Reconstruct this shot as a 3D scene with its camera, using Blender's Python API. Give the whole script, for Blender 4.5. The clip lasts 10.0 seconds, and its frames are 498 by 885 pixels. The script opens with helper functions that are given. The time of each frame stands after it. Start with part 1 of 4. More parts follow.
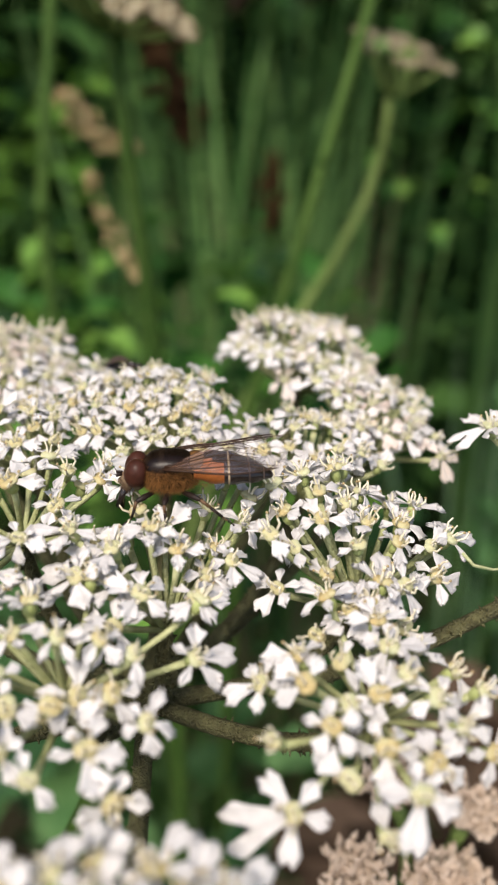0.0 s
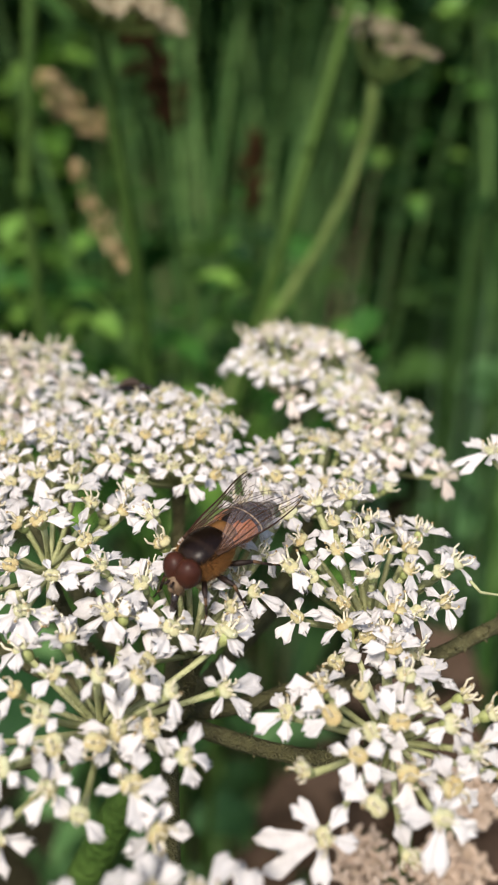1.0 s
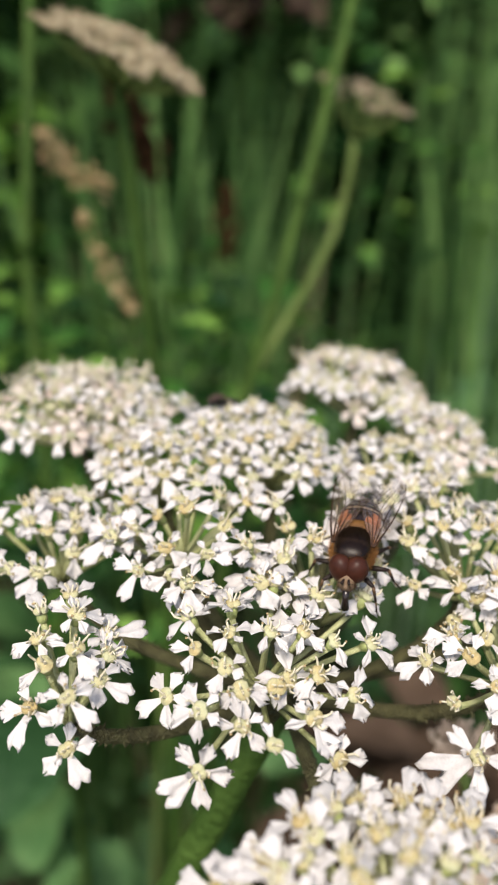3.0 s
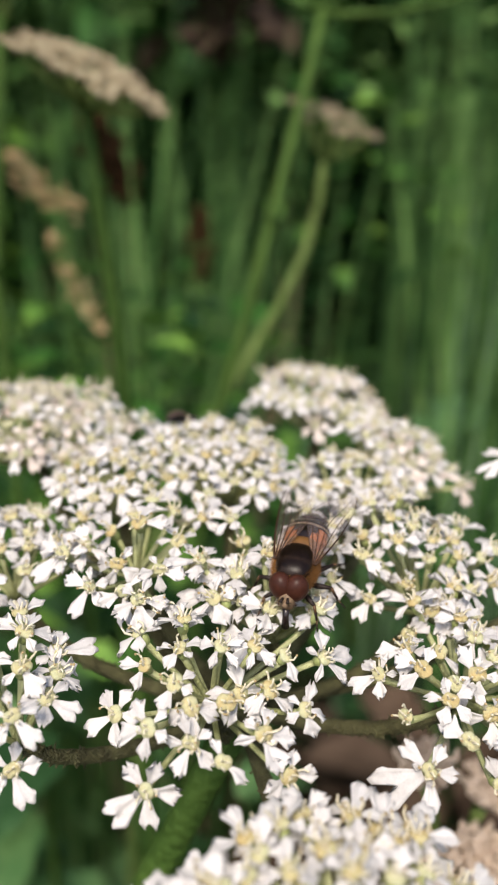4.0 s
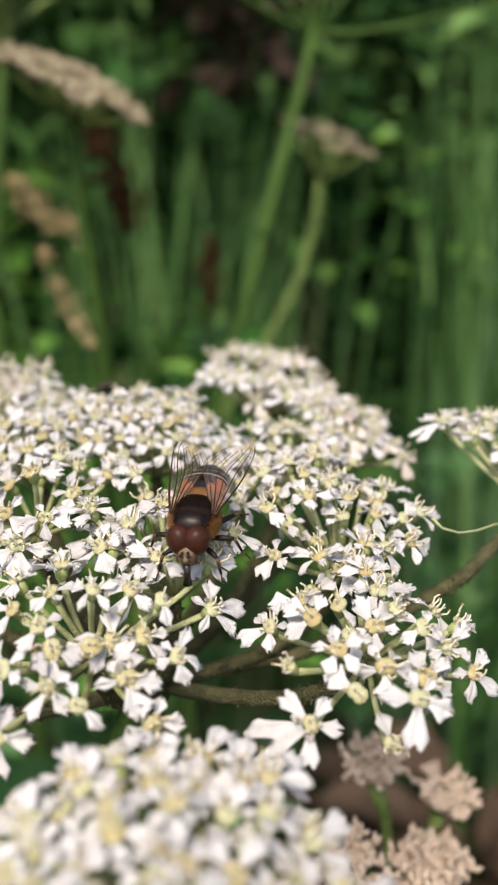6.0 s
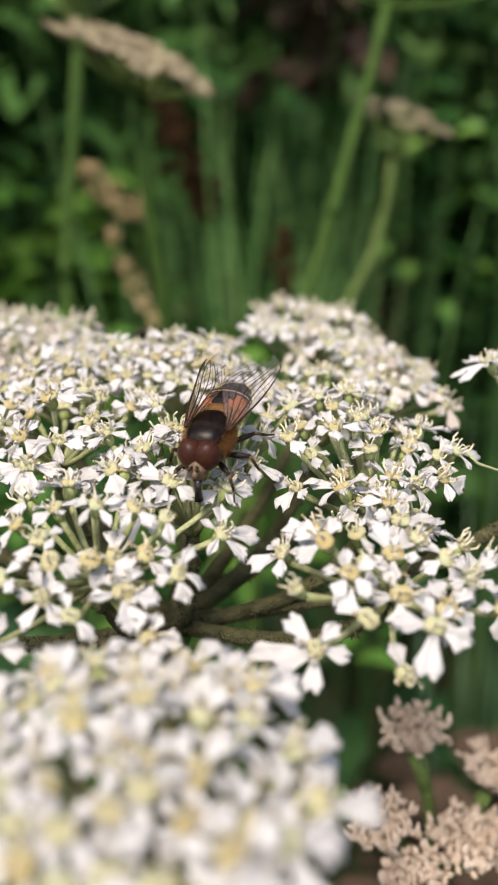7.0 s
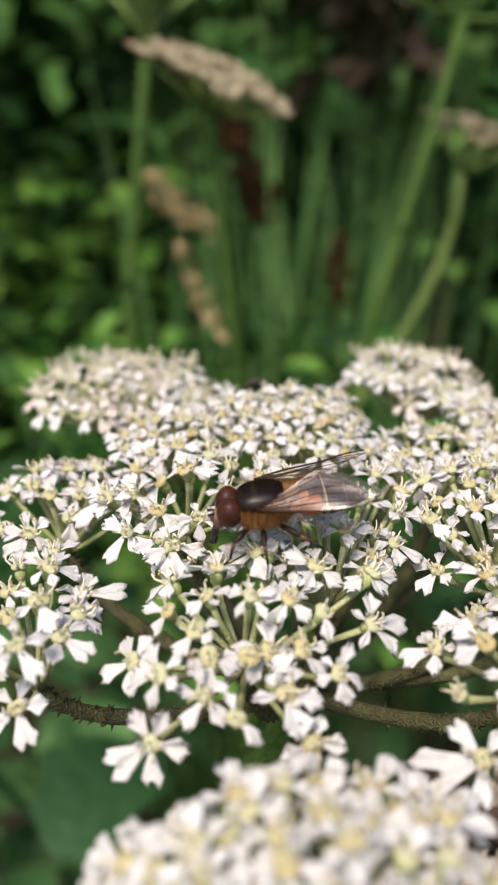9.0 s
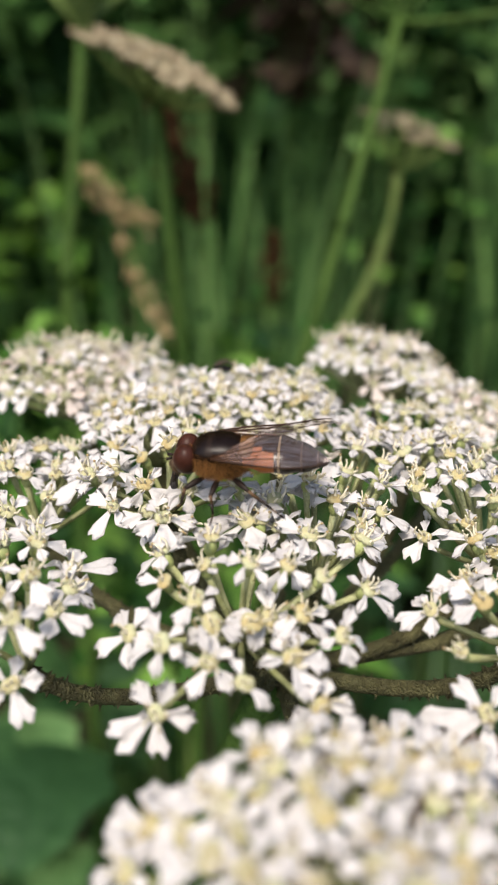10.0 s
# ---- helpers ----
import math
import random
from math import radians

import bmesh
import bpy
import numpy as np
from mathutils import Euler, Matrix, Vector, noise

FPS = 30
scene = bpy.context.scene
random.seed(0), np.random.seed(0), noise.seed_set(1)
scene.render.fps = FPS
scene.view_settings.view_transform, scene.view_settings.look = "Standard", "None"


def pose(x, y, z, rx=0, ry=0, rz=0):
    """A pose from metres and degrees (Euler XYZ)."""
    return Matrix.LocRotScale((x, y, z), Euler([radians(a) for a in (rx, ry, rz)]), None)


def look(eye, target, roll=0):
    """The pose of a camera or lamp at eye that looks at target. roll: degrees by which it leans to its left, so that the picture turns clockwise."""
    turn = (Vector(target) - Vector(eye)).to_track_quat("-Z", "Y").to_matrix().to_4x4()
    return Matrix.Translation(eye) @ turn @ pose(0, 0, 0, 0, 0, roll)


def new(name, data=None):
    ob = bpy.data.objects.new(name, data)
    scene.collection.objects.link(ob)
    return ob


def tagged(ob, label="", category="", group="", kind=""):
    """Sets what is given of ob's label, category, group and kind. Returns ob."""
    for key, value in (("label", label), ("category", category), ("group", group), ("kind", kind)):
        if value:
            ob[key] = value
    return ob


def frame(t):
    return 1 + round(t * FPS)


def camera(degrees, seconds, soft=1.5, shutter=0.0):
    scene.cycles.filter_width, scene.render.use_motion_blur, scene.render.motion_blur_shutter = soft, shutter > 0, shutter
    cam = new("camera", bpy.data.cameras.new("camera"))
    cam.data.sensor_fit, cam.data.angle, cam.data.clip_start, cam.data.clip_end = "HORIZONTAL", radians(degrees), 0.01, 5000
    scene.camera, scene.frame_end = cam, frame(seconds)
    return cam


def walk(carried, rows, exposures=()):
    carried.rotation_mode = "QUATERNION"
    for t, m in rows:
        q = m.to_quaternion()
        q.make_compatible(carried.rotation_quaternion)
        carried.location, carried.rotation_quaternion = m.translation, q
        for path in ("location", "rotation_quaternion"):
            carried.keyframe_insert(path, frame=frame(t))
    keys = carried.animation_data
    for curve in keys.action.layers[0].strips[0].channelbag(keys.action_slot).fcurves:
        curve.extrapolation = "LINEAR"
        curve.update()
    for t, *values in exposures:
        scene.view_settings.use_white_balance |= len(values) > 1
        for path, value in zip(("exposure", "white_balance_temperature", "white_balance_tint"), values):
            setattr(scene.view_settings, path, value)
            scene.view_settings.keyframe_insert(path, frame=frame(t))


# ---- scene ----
# Lengths in the plan are centimetres from the first eye, which stands EYE metres over the ground.
METRES, EYE, TILT, LEAN, TURN = 0.09, 0.95, -25.0, 0.0, 0.0
cam = camera(33.8, 10.0, soft=2.0)
cam.data.dof.use_dof = True
cam.data.dof.focus_distance = 0.071
cam.data.dof.aperture_fstop = 32.0
ROWS = [
    (0.0, 0.0, 0.0, 0.0, 0.0, 0.0, -0.0),
    (0.5, -0.02, -0.0202, 0.0615, -1.23, -1.46, 0.59),
    (1.0, -0.0414, -0.0356, 0.0686, -1.7, -2.42, 0.58),
    (1.5, -0.0983, -0.0678, 0.0534, -2.09, -2.29, 0.9),
    (2.0, -0.1775, -0.0991, 0.0583, -3.65, -0.8, 1.43),
    (2.2, -0.2031, -0.1105, 0.0398, -4.03, -0.63, 1.82),
    (3.3, -0.2389, -0.1439, 0.0147, -6.26, 1.78, 2.26),
    (3.5, -0.2163, -0.1428, 0.0208, -6.6, 2.13, 2.35),
    (4.0, -0.2092, -0.1417, 0.0055, -7.04, 2.56, 2.67),
    (4.5, -0.1988, -0.1408, -0.0231, -7.03, 2.83, 3.04),
    (5.0, -0.1655, -0.1509, -0.0372, -6.98, 3.36, 3.12),
    (5.2, -0.1372, -0.1414, -0.0408, -6.94, 3.76, 3.24),
    (6.3, -0.0484, -0.0913, -0.1289, -3.0, 6.36, 2.01),
    (6.5, -0.0345, -0.088, -0.146, -1.86, 6.38, 1.83),
    (7.0, -0.0061, -0.0592, -0.1792, 1.07, 6.63, 0.81),
    (7.5, 0.0033, -0.0208, -0.1719, 3.42, 6.98, 0.41),
    (8.0, -0.0079, -0.0097, -0.1377, 5.4, 7.41, -0.06),
    (8.5, -0.0374, -0.0375, -0.0968, 4.81, 7.06, -0.64),
    (9.0, -0.1127, -0.0639, -0.0921, 3.04, 5.88, -0.63),
    (9.5, -0.166, -0.0787, -0.0974, 0.01, 6.22, 0.58),
    (10.0, -0.1713, -0.056, -0.1242, -1.97, 6.27, 0.71),
]
walk(cam, [(t, pose(0, 0, EYE, TILT, LEAN, TURN) @ pose(METRES * x, METRES * y, METRES * z, 90 + pitch, roll, yaw)) for t, x, y, z, yaw, pitch, roll in ROWS],
     exposures=[(0.0, 0.86, 6950, 12), (10.0, 0.86, 6950, 12)])

# ---- light: a bright, veiled sky with a soft sun ----
world = bpy.data.worlds.new("sky")
scene.world = world
world.use_nodes = True
wn = world.node_tree
sky = wn.nodes.new("ShaderNodeTexSky")
sky.sky_type, sky.sun_disc = "NISHITA", False
sky.sun_elevation, sky.sun_rotation = radians(54), radians(200)
sky.dust_density = 2.0
wn.links.new(sky.outputs[0], wn.nodes["Background"].inputs[0])
wn.nodes["Background"].inputs[1].default_value = 0.125
sun = new("sun", bpy.data.lights.new("sun", "SUN"))
sun.data.energy, sun.data.angle, sun.data.color = 2.55, radians(18), (1.0, 0.94, 0.86)
sun.matrix_world = look((-0.4, -1.05, 1.55 + EYE), (0, 0, EYE))


# ---- small helpers ----
def W(x, y, z):
    """A place of the plan, in metres."""
    return Vector((x * 0.01, y * 0.01, EYE + z * 0.01))


def finish(bm, name, materials, smooth=True):
    me = bpy.data.meshes.new(name)
    bm.to_mesh(me)
    bm.free()
    for m in materials if isinstance(materials, (list, tuple)) else [materials]:
        me.materials.append(m)
    if smooth:
        me.shade_smooth()
    return me


def part(name, bm, material, parent, label=""):
    ob = new(name, finish(bm, name, material))
    ob.parent = parent
    if label:
        ob["label"] = label
    return ob


def thing(name, place, label, category, group="", kind=""):
    ob = new(name)
    ob.location = place
    ob.empty_display_size = 0.01
    return tagged(ob, label, category, group, kind)


def tube(bm, points, radii, sides=6, slot=0, cap=True):
    """A tube with the given radii through the points."""
    rings = []
    pts = [Vector(p) for p in points]
    side = None
    for i, p in enumerate(pts):
        d = (pts[min(i + 1, len(pts) - 1)] - pts[max(i - 1, 0)]).normalized()
        if side is None:
            side = d.orthogonal().normalized()
        side = (side - d * side.dot(d)).normalized()
        up = d.cross(side)
        r = radii[i] if isinstance(radii, (list, tuple)) else radii
        rings.append([bm.verts.new(p + (side * math.cos(a) + up * math.sin(a)) * r)
                      for a in (2 * math.pi * k / sides for k in range(sides))])
    for a, b in zip(rings, rings[1:]):
        for k in range(sides):
            f = bm.faces.new((a[k], a[(k + 1) % sides], b[(k + 1) % sides], b[k]))
            f.material_index = slot
    if cap:
        bm.faces.new(rings[0][::-1]).material_index = slot
        bm.faces.new(rings[-1]).material_index = slot
    return rings


def bend(a, b, sag, n=6):
    """Points on a curve from a to b, bowed by the vector sag."""
    a, b, sag = Vector(a), Vector(b), Vector(sag)
    return [a.lerp(b, i / n) + sag * (4 * (i / n) * (1 - i / n)) for i in range(n + 1)]


def ball(bm, centre, size, seg=10, rings=7, slot=0, turn=None):
    m = Matrix.LocRotScale(Vector(centre), turn, Vector(size))
    made = bmesh.ops.create_uvsphere(bm, u_segments=seg, v_segments=rings, radius=1, matrix=m)
    for v in made["verts"]:
        for f in v.link_faces:
            f.material_index = slot


# ---- materials ----
def mat(name, ramp, scale=400.0, rough=0.6, bump=0.3, detail=5.0, fine=6.0, vary=0.0, through_light=0.0, spec=0.4, island=0.0):
    """A surface with noise at two scales, through a ramp of colours."""
    m = bpy.data.materials.new(name)
    m.use_nodes = True
    t = m.node_tree
    n, link = t.nodes, t.links.new
    bsdf, out = n["Principled BSDF"], n["Material Output"]
    co = n.new("ShaderNodeTexCoord")
    a, b = n.new("ShaderNodeTexNoise"), n.new("ShaderNodeTexNoise")
    a.inputs["Scale"].default_value, a.inputs["Detail"].default_value = scale, detail
    b.inputs["Scale"].default_value, b.inputs["Detail"].default_value = scale * fine, 3
    source = co.outputs["Object"]
    link(source, a.inputs["Vector"]), link(source, b.inputs["Vector"])
    mix = n.new("ShaderNodeMath")
    mix.operation, mix.inputs[1].default_value = "MULTIPLY_ADD", 0.35
    link(b.outputs["Fac"], mix.inputs[0]), link(a.outputs["Fac"], mix.inputs[2])
    value = mix.outputs[0]
    if vary or island:
        rnd = n.new("ShaderNodeObjectInfo") if vary else n.new("ShaderNodeNewGeometry")
        add = n.new("ShaderNodeMath")
        add.operation, add.inputs[1].default_value = "MULTIPLY_ADD", vary or island
        link(rnd.outputs["Random" if vary else "Random Per Island"], add.inputs[0]), link(value, add.inputs[2])
        sub = n.new("ShaderNodeMath")
        sub.operation, sub.inputs[1].default_value = "SUBTRACT", (vary or island) / 2
        link(add.outputs[0], sub.inputs[0])
        value = sub.outputs[0]
    cr = n.new("ShaderNodeValToRGB")
    for i, c in enumerate(ramp):
        at = 0.38 + 0.6 * i / max(1, len(ramp) - 1)
        e = cr.color_ramp.elements[i] if i < 2 else cr.color_ramp.elements.new(at)
        e.position, e.color = at, (*c, 1)
    link(value, cr.inputs[0])
    link(cr.outputs[0], bsdf.inputs["Base Color"])
    bsdf.inputs["Roughness"].default_value = rough
    bsdf.inputs["Specular IOR Level"].default_value = spec
    if bump:
        bp = n.new("ShaderNodeBump")
        bp.inputs["Strength"].default_value, bp.inputs["Distance"].default_value = bump, 0.5 / scale
        link(b.outputs["Fac"], bp.inputs["Height"])
        link(bp.outputs[0], bsdf.inputs["Normal"])
    if through_light:
        tr, ms = n.new("ShaderNodeBsdfTranslucent"), n.new("ShaderNodeMixShader")
        ms.inputs[0].default_value = through_light
        link(cr.outputs[0], tr.inputs[0])
        link(bsdf.outputs[0], ms.inputs[1]), link(tr.outputs[0], ms.inputs[2])
        link(ms.outputs[0], out.inputs["Surface"])
    return m


M_PETAL = mat("petal_white", [(0.57, 0.55, 0.54), (0.71, 0.69, 0.68), (0.79, 0.77, 0.755)], 900, 0.5, 0.25, vary=0.35, through_light=0.36, spec=0.3)
M_BLUSH = mat("petal_blush", [(0.60, 0.49, 0.43), (0.73, 0.66, 0.61), (0.79, 0.74, 0.70)], 500, 0.55, 0.2, through_light=0.34, spec=0.25, island=0.4)
M_DISC = mat("disc_cream", [(0.40, 0.31, 0.14), (0.44, 0.41, 0.23), (0.43, 0.44, 0.27)], 1100, 0.45, 0.5, vary=0.5, spec=0.3)
M_OVARY = mat("ovary_green", [(0.25, 0.29, 0.09), (0.39, 0.44, 0.19)], 1200, 0.5, 0.4, vary=0.3)
M_STAMEN = mat("stamen_pale", [(0.54, 0.48, 0.34), (0.68, 0.64, 0.50)], 1500, 0.55, 0.1, vary=0.3)
M_ANTHER = mat("anther_tan", [(0.25, 0.17, 0.08), (0.42, 0.34, 0.18)], 2000, 0.7, 0.3)
M_PEDICEL = mat("pedicel_green", [(0.26, 0.28, 0.11), (0.44, 0.46, 0.25)], 700, 0.5, 0.5, vary=0.3)
M_RAY = mat("ray_olive", [(0.040, 0.036, 0.014), (0.090, 0.085, 0.034), (0.165, 0.16, 0.07)], 700, 0.6, 0.9)
M_STEM = mat("stem_green", [(0.022, 0.056, 0.008), (0.058, 0.108, 0.020)], 150, 0.65, 0.4, vary=0.3, spec=0.15)
M_YOUNG = mat("young_stem_green", [(0.09, 0.14, 0.035), (0.17, 0.23, 0.07)], 150, 0.7, 0.4, spec=0.12)
M_SEED = mat("seed_head_tan", [(0.12, 0.085, 0.045), (0.40, 0.33, 0.20), (0.60, 0.52, 0.36)], 260, 0.8, 0.6, island=0.6)
M_SPIKE = mat("spike_tan", [(0.14, 0.09, 0.035), (0.42, 0.30, 0.14), (0.58, 0.45, 0.25)], 260, 0.8, 0.6, island=0.6)
M_DRY = mat("dry_floret_pinkish", [(0.40, 0.29, 0.21), (0.66, 0.54, 0.43)], 500, 0.8, 0.5)
M_DARKSTALK = mat("dead_stalk_brown", [(0.018, 0.009, 0.004), (0.050, 0.027, 0.011)], 150, 0.9, 0.6, spec=0.05)
M_GRASS = mat("grass_green", [(0.004, 0.022, 0.005), (0.045, 0.135, 0.030), (0.20, 0.36, 0.11)], 25, 0.6, 0.2, through_light=0.3, island=0.9, spec=0.12)
M_PALE = mat("grass_pale", [(0.09, 0.185, 0.095), (0.24, 0.37, 0.22)], 25, 0.55, 0.2, through_light=0.25, island=0.4, spec=0.2)
M_OLIVE = mat("grass_olive", [(0.026, 0.075, 0.022), (0.080, 0.175, 0.050), (0.15, 0.27, 0.085)], 25, 0.6, 0.2, through_light=0.3, island=0.6, spec=0.15)
M_STRAW = mat("grass_straw", [(0.12, 0.10, 0.05), (0.30, 0.25, 0.15)], 25, 0.7, 0.2, through_light=0.2, island=0.4, spec=0.1)
# hedge green, with the deep shade between the leaves put into the colour
M_HEDGE = mat("hedge_green_with_shade", [(0.003, 0.011, 0.003), (0.013, 0.042, 0.011), (0.060, 0.135, 0.034)], 30, 0.8, 0.3, through_light=0.2, island=0.7, spec=0.03)
M_DEADLEAF = mat("dead_leaf_brown", [(0.032, 0.021, 0.014), (0.085, 0.058, 0.041)], 60, 0.9, 0.4, island=0.4, spec=0.05)
M_LEAF = mat("leaf_green", [(0.006, 0.036, 0.006), (0.040, 0.140, 0.022), (0.16, 0.31, 0.055)], 30, 0.55, 0.3, through_light=0.3, island=0.8, spec=0.2)
M_UNDER = mat("undergrowth_green", [(0.022, 0.066, 0.022), (0.060, 0.150, 0.050), (0.13, 0.25, 0.09)], 30, 0.55, 0.3, through_light=0.3, island=0.6, spec=0.18)
M_FERN = mat("fern_yellow_green", [(0.030, 0.090, 0.012), (0.080, 0.19, 0.026), (0.15, 0.28, 0.045)], 30, 0.6, 0.3, through_light=0.35, island=0.6, spec=0.15)
M_SOIL = mat("litter_brown", [(0.012, 0.011, 0.006), (0.035, 0.032, 0.016)], 12, 0.95, 0.8, spec=0.1)


# ---- the ground and the plants behind ----
def ground():
    bm = bmesh.new()
    n, size = 40, 60.0
    for j in range(n + 1):
        for i in range(n + 1):
            u, v = i / n * 2 - 1, j / n * 2 - 1
            x, y = size * u * abs(u), size * v * abs(v)
            bm.verts.new((x, y, 0.02 * noise.noise((x * 3, y * 3, 0))))
    bm.verts.ensure_lookup_table()
    for j in range(n):
        for i in range(n):
            k = j * (n + 1) + i
            bm.faces.new([bm.verts[q] for q in (k, k + 1, k + n + 2, k + n + 1)])
    tagged(new("ground", finish(bm, "ground", M_SOIL)), "dark earth and litter under tall herbs", "ground", kind="structure")


ground()


def blades(name, count, box, height, width, material, label, seed, lean=0.18, tuft=22, spread=0.018, gap=None):
    """Upright grass blades over a stretch of the plan, as one piece of stuff."""
    rnd = random.Random(seed)
    bm = bmesh.new()
    tufts = [(rnd.uniform(box[0], box[1]), rnd.uniform(box[2], box[3])) for _ in range(max(1, count // tuft))]
    for _ in range(count):
        cx, cy = rnd.choice(tufts)
        x, y = cx + rnd.gauss(0, spread), cy + rnd.gauss(0, spread)
        h, w = rnd.uniform(*height), rnd.uniform(*width)
        a = rnd.uniform(0, 2 * math.pi)
        lx, ly = (max(-1.4, min(1.4, rnd.gauss(0, 1))) * lean * h for _ in range(2))
        if gap and any(gap[0] < (x + lx * u) / (y + ly * u) < gap[1] for u in (0, 0.4, 0.8)):
            continue
        side = Vector((math.cos(a), math.sin(a), 0)) * w
        prev = None
        for k in range(6):
            u = k / 5
            c = Vector((x + lx * u * u, y + ly * u * u, h * u * (1 - 0.12 * u)))
            s = side * (1 - u ** 2.2)
            pair = (bm.verts.new(c - s), bm.verts.new(c + s + Vector((0, 0, w * 0.3))))
            if prev:
                bm.faces.new((prev[0], prev[1], pair[1], pair[0]))
            prev = pair
    return tagged(new(name, finish(bm, name, material)), label, "grass", kind="stuff")


def leaf_into(bm, m, length, width, lobes=0):
    """One bent leaf blade with a folded midrib and toothed edge."""
    n = 6
    rows = []
    for k in range(n + 1):
        u = k / n
        w = width * (math.sin(math.pi * min(1, u * 0.93 + 0.07)) ** 0.8) * (1 + 0.25 * lobes * (k % 2))
        z = length * (0.10 * math.sin(u * 2.4) - 0.28 * u * u)
        rows.append([bm.verts.new(m @ Vector((s * w, u * length, z + abs(s) * w * 0.35))) for s in (-1, -0.5, 0, 0.5, 1)])
    for a, b in zip(rows, rows[1:]):
        for k in range(4):
            bm.faces.new((a[k], a[k + 1], b[k + 1], b[k]))


def leaves(name, count, box, size, label, seed, material=M_LEAF, pitch=(-40, 30), bare=None, ragged=False):
    rnd = random.Random(seed)
    bm = bmesh.new()
    for _ in range(count):
        p = [rnd.uniform(box[2 * i], box[2 * i + 1]) for i in range(3)]
        if bare and bare[0] < p[0] < bare[1] and bare[2] < p[1] < bare[3]:
            continue
        if ragged:
            bulge = noise.noise((p[0] * 1.7, p[2] * 1.7, seed))
            if p[1] < box[2] + 0.22 + 0.25 * bulge + 0.18 * max(0, p[2] - 1.6) or p[2] > box[5] - 0.35 + 0.5 * noise.noise((p[0] * 2.3, p[1] * 2, 4)) - 0.05 * p[0] ** 2:
                continue
            p[1] -= 0.05 * p[0] ** 2
        length = rnd.uniform(*size)
        m = pose(*p, rnd.uniform(*pitch), rnd.uniform(-30, 30), rnd.uniform(0, 360))
        leaf_into(bm, m, length, length * rnd.uniform(0.22, 0.4), 1)
    return tagged(new(name, finish(bm, name, material)), label, "foliage", kind="stuff")


blades("meadow_grass", 330, (-0.14, 0.36, 0.42, 0.9), (0.75, 1.25), (0.0016, 0.0045), M_GRASS, "tall green grass blades behind the flower", 3, 0.09, gap=(0.15, 0.30))
blades("pale_grass", 12, (0.148, 0.165, 0.47, 0.52), (0.84, 1.0), (0.0022, 0.0042), M_PALE, "pale bleached grass blades behind the flower", 9, 0.06, 4, 0.006)
blades("pale_side_grass", 27, (0.185, 0.27, 0.45, 0.6), (0.86, 1.08), (0.0018, 0.0036), M_PALE, "pale bleached grass blades beside the dark gap", 19, 0.05, 6, 0.01, gap=(0.14, 0.33))
blades("side_grass", 80, (0.19, 0.36, 0.66, 0.95), (1.1, 1.35), (0.0025, 0.0055), M_OLIVE, "soft olive-green grass beside the dark gap", 29, 0.06, 6, 0.02, gap=(0.13, 0.26))
blades("soft_grass", 120, (-0.13, 0.09, 0.5, 0.85), (0.95, 1.25), (0.0025, 0.0055), M_OLIVE, "soft olive-green grass blades in the middle distance", 23, 0.07, 7, 0.02)
blades("dry_grass", 46, (-0.07, 0.06, 0.44, 0.62), (0.8, 1.05), (0.0014, 0.003), M_STRAW, "dead straw-coloured grass stalks", 10, 0.08, 8)
blades("far_grass", 360, (0.04, 1.2, 0.95, 1.7), (0.8, 1.5), (0.002, 0.005), M_GRASS, "dense tall grass further back", 4, 0.10, 45, 0.05, gap=(0.15, 0.30))
leaves("undergrowth", 760, (-0.32, 0.32, 0.02, 0.6, 0.30, 0.76), (0.026, 0.06), "broad green leaves of the undergrowth below the flower", 5, M_UNDER, bare=(0.015, 0.2, 0.05, 0.40))
leaves("fern_patch", 420, (-0.46, -0.10, 0.48, 0.9, 0.55, 0.95), (0.018, 0.04), "yellow-green leaves of a ferny plant patch", 12, M_FERN)
leaves("low_leaves", 320, (-0.14, 0.06, 0.27, 0.46, 0.74, 0.875), (0.012, 0.024), "bright green leaves close behind the flower", 13)
leaves("dead_leaves", 60, (0.005, 0.085, 0.5, 0.62, 0.985, 1.09), (0.02, 0.045), "withered brown leaves hanging in the grass", 14, M_DEADLEAF)
# the bush shares the hedge's green, which already carries shade
leaves("bush_leaves", 40, (-0.34, -0.12, 0.55, 0.78, 0.93, 1.12), (0.04, 0.08), "dark green lobed leaves of a bush behind the stems, shade in their colour", 16, M_HEDGE)
leaves("side_leaves", 55, (0.12, 0.30, 0.6, 0.9, 0.82, 0.99), (0.014, 0.03), "bright green leaves among the grass", 17)
leaves("light_leaves", 90, (0.13, 0.42, 0.75, 1.0, 0.93, 1.14), (0.013, 0.03), "light green foliage beside the dark gap", 24, M_GRASS)
leaves("sunlit_leaves", 190, (-0.1, 0.5, 1.12, 1.28, 1.04, 1.42), (0.04, 0.08), "lighter green foliage high behind the grass", 18, M_GRASS)
leaves("brown_litter", 170, (0.03, 0.24, 0.15, 0.38, 0.46, 0.62), (0.03, 0.06), "withered dark brown leaves low among the stems", 15, M_DEADLEAF)
leaves("hedge", 15000, (-2.8, 2.8, 1.2, 2.35, 0.05, 2.5), (0.06, 0.13), "dark leafy hedge in the distance, deep shade in its colour", 6, M_HEDGE, ragged=True)


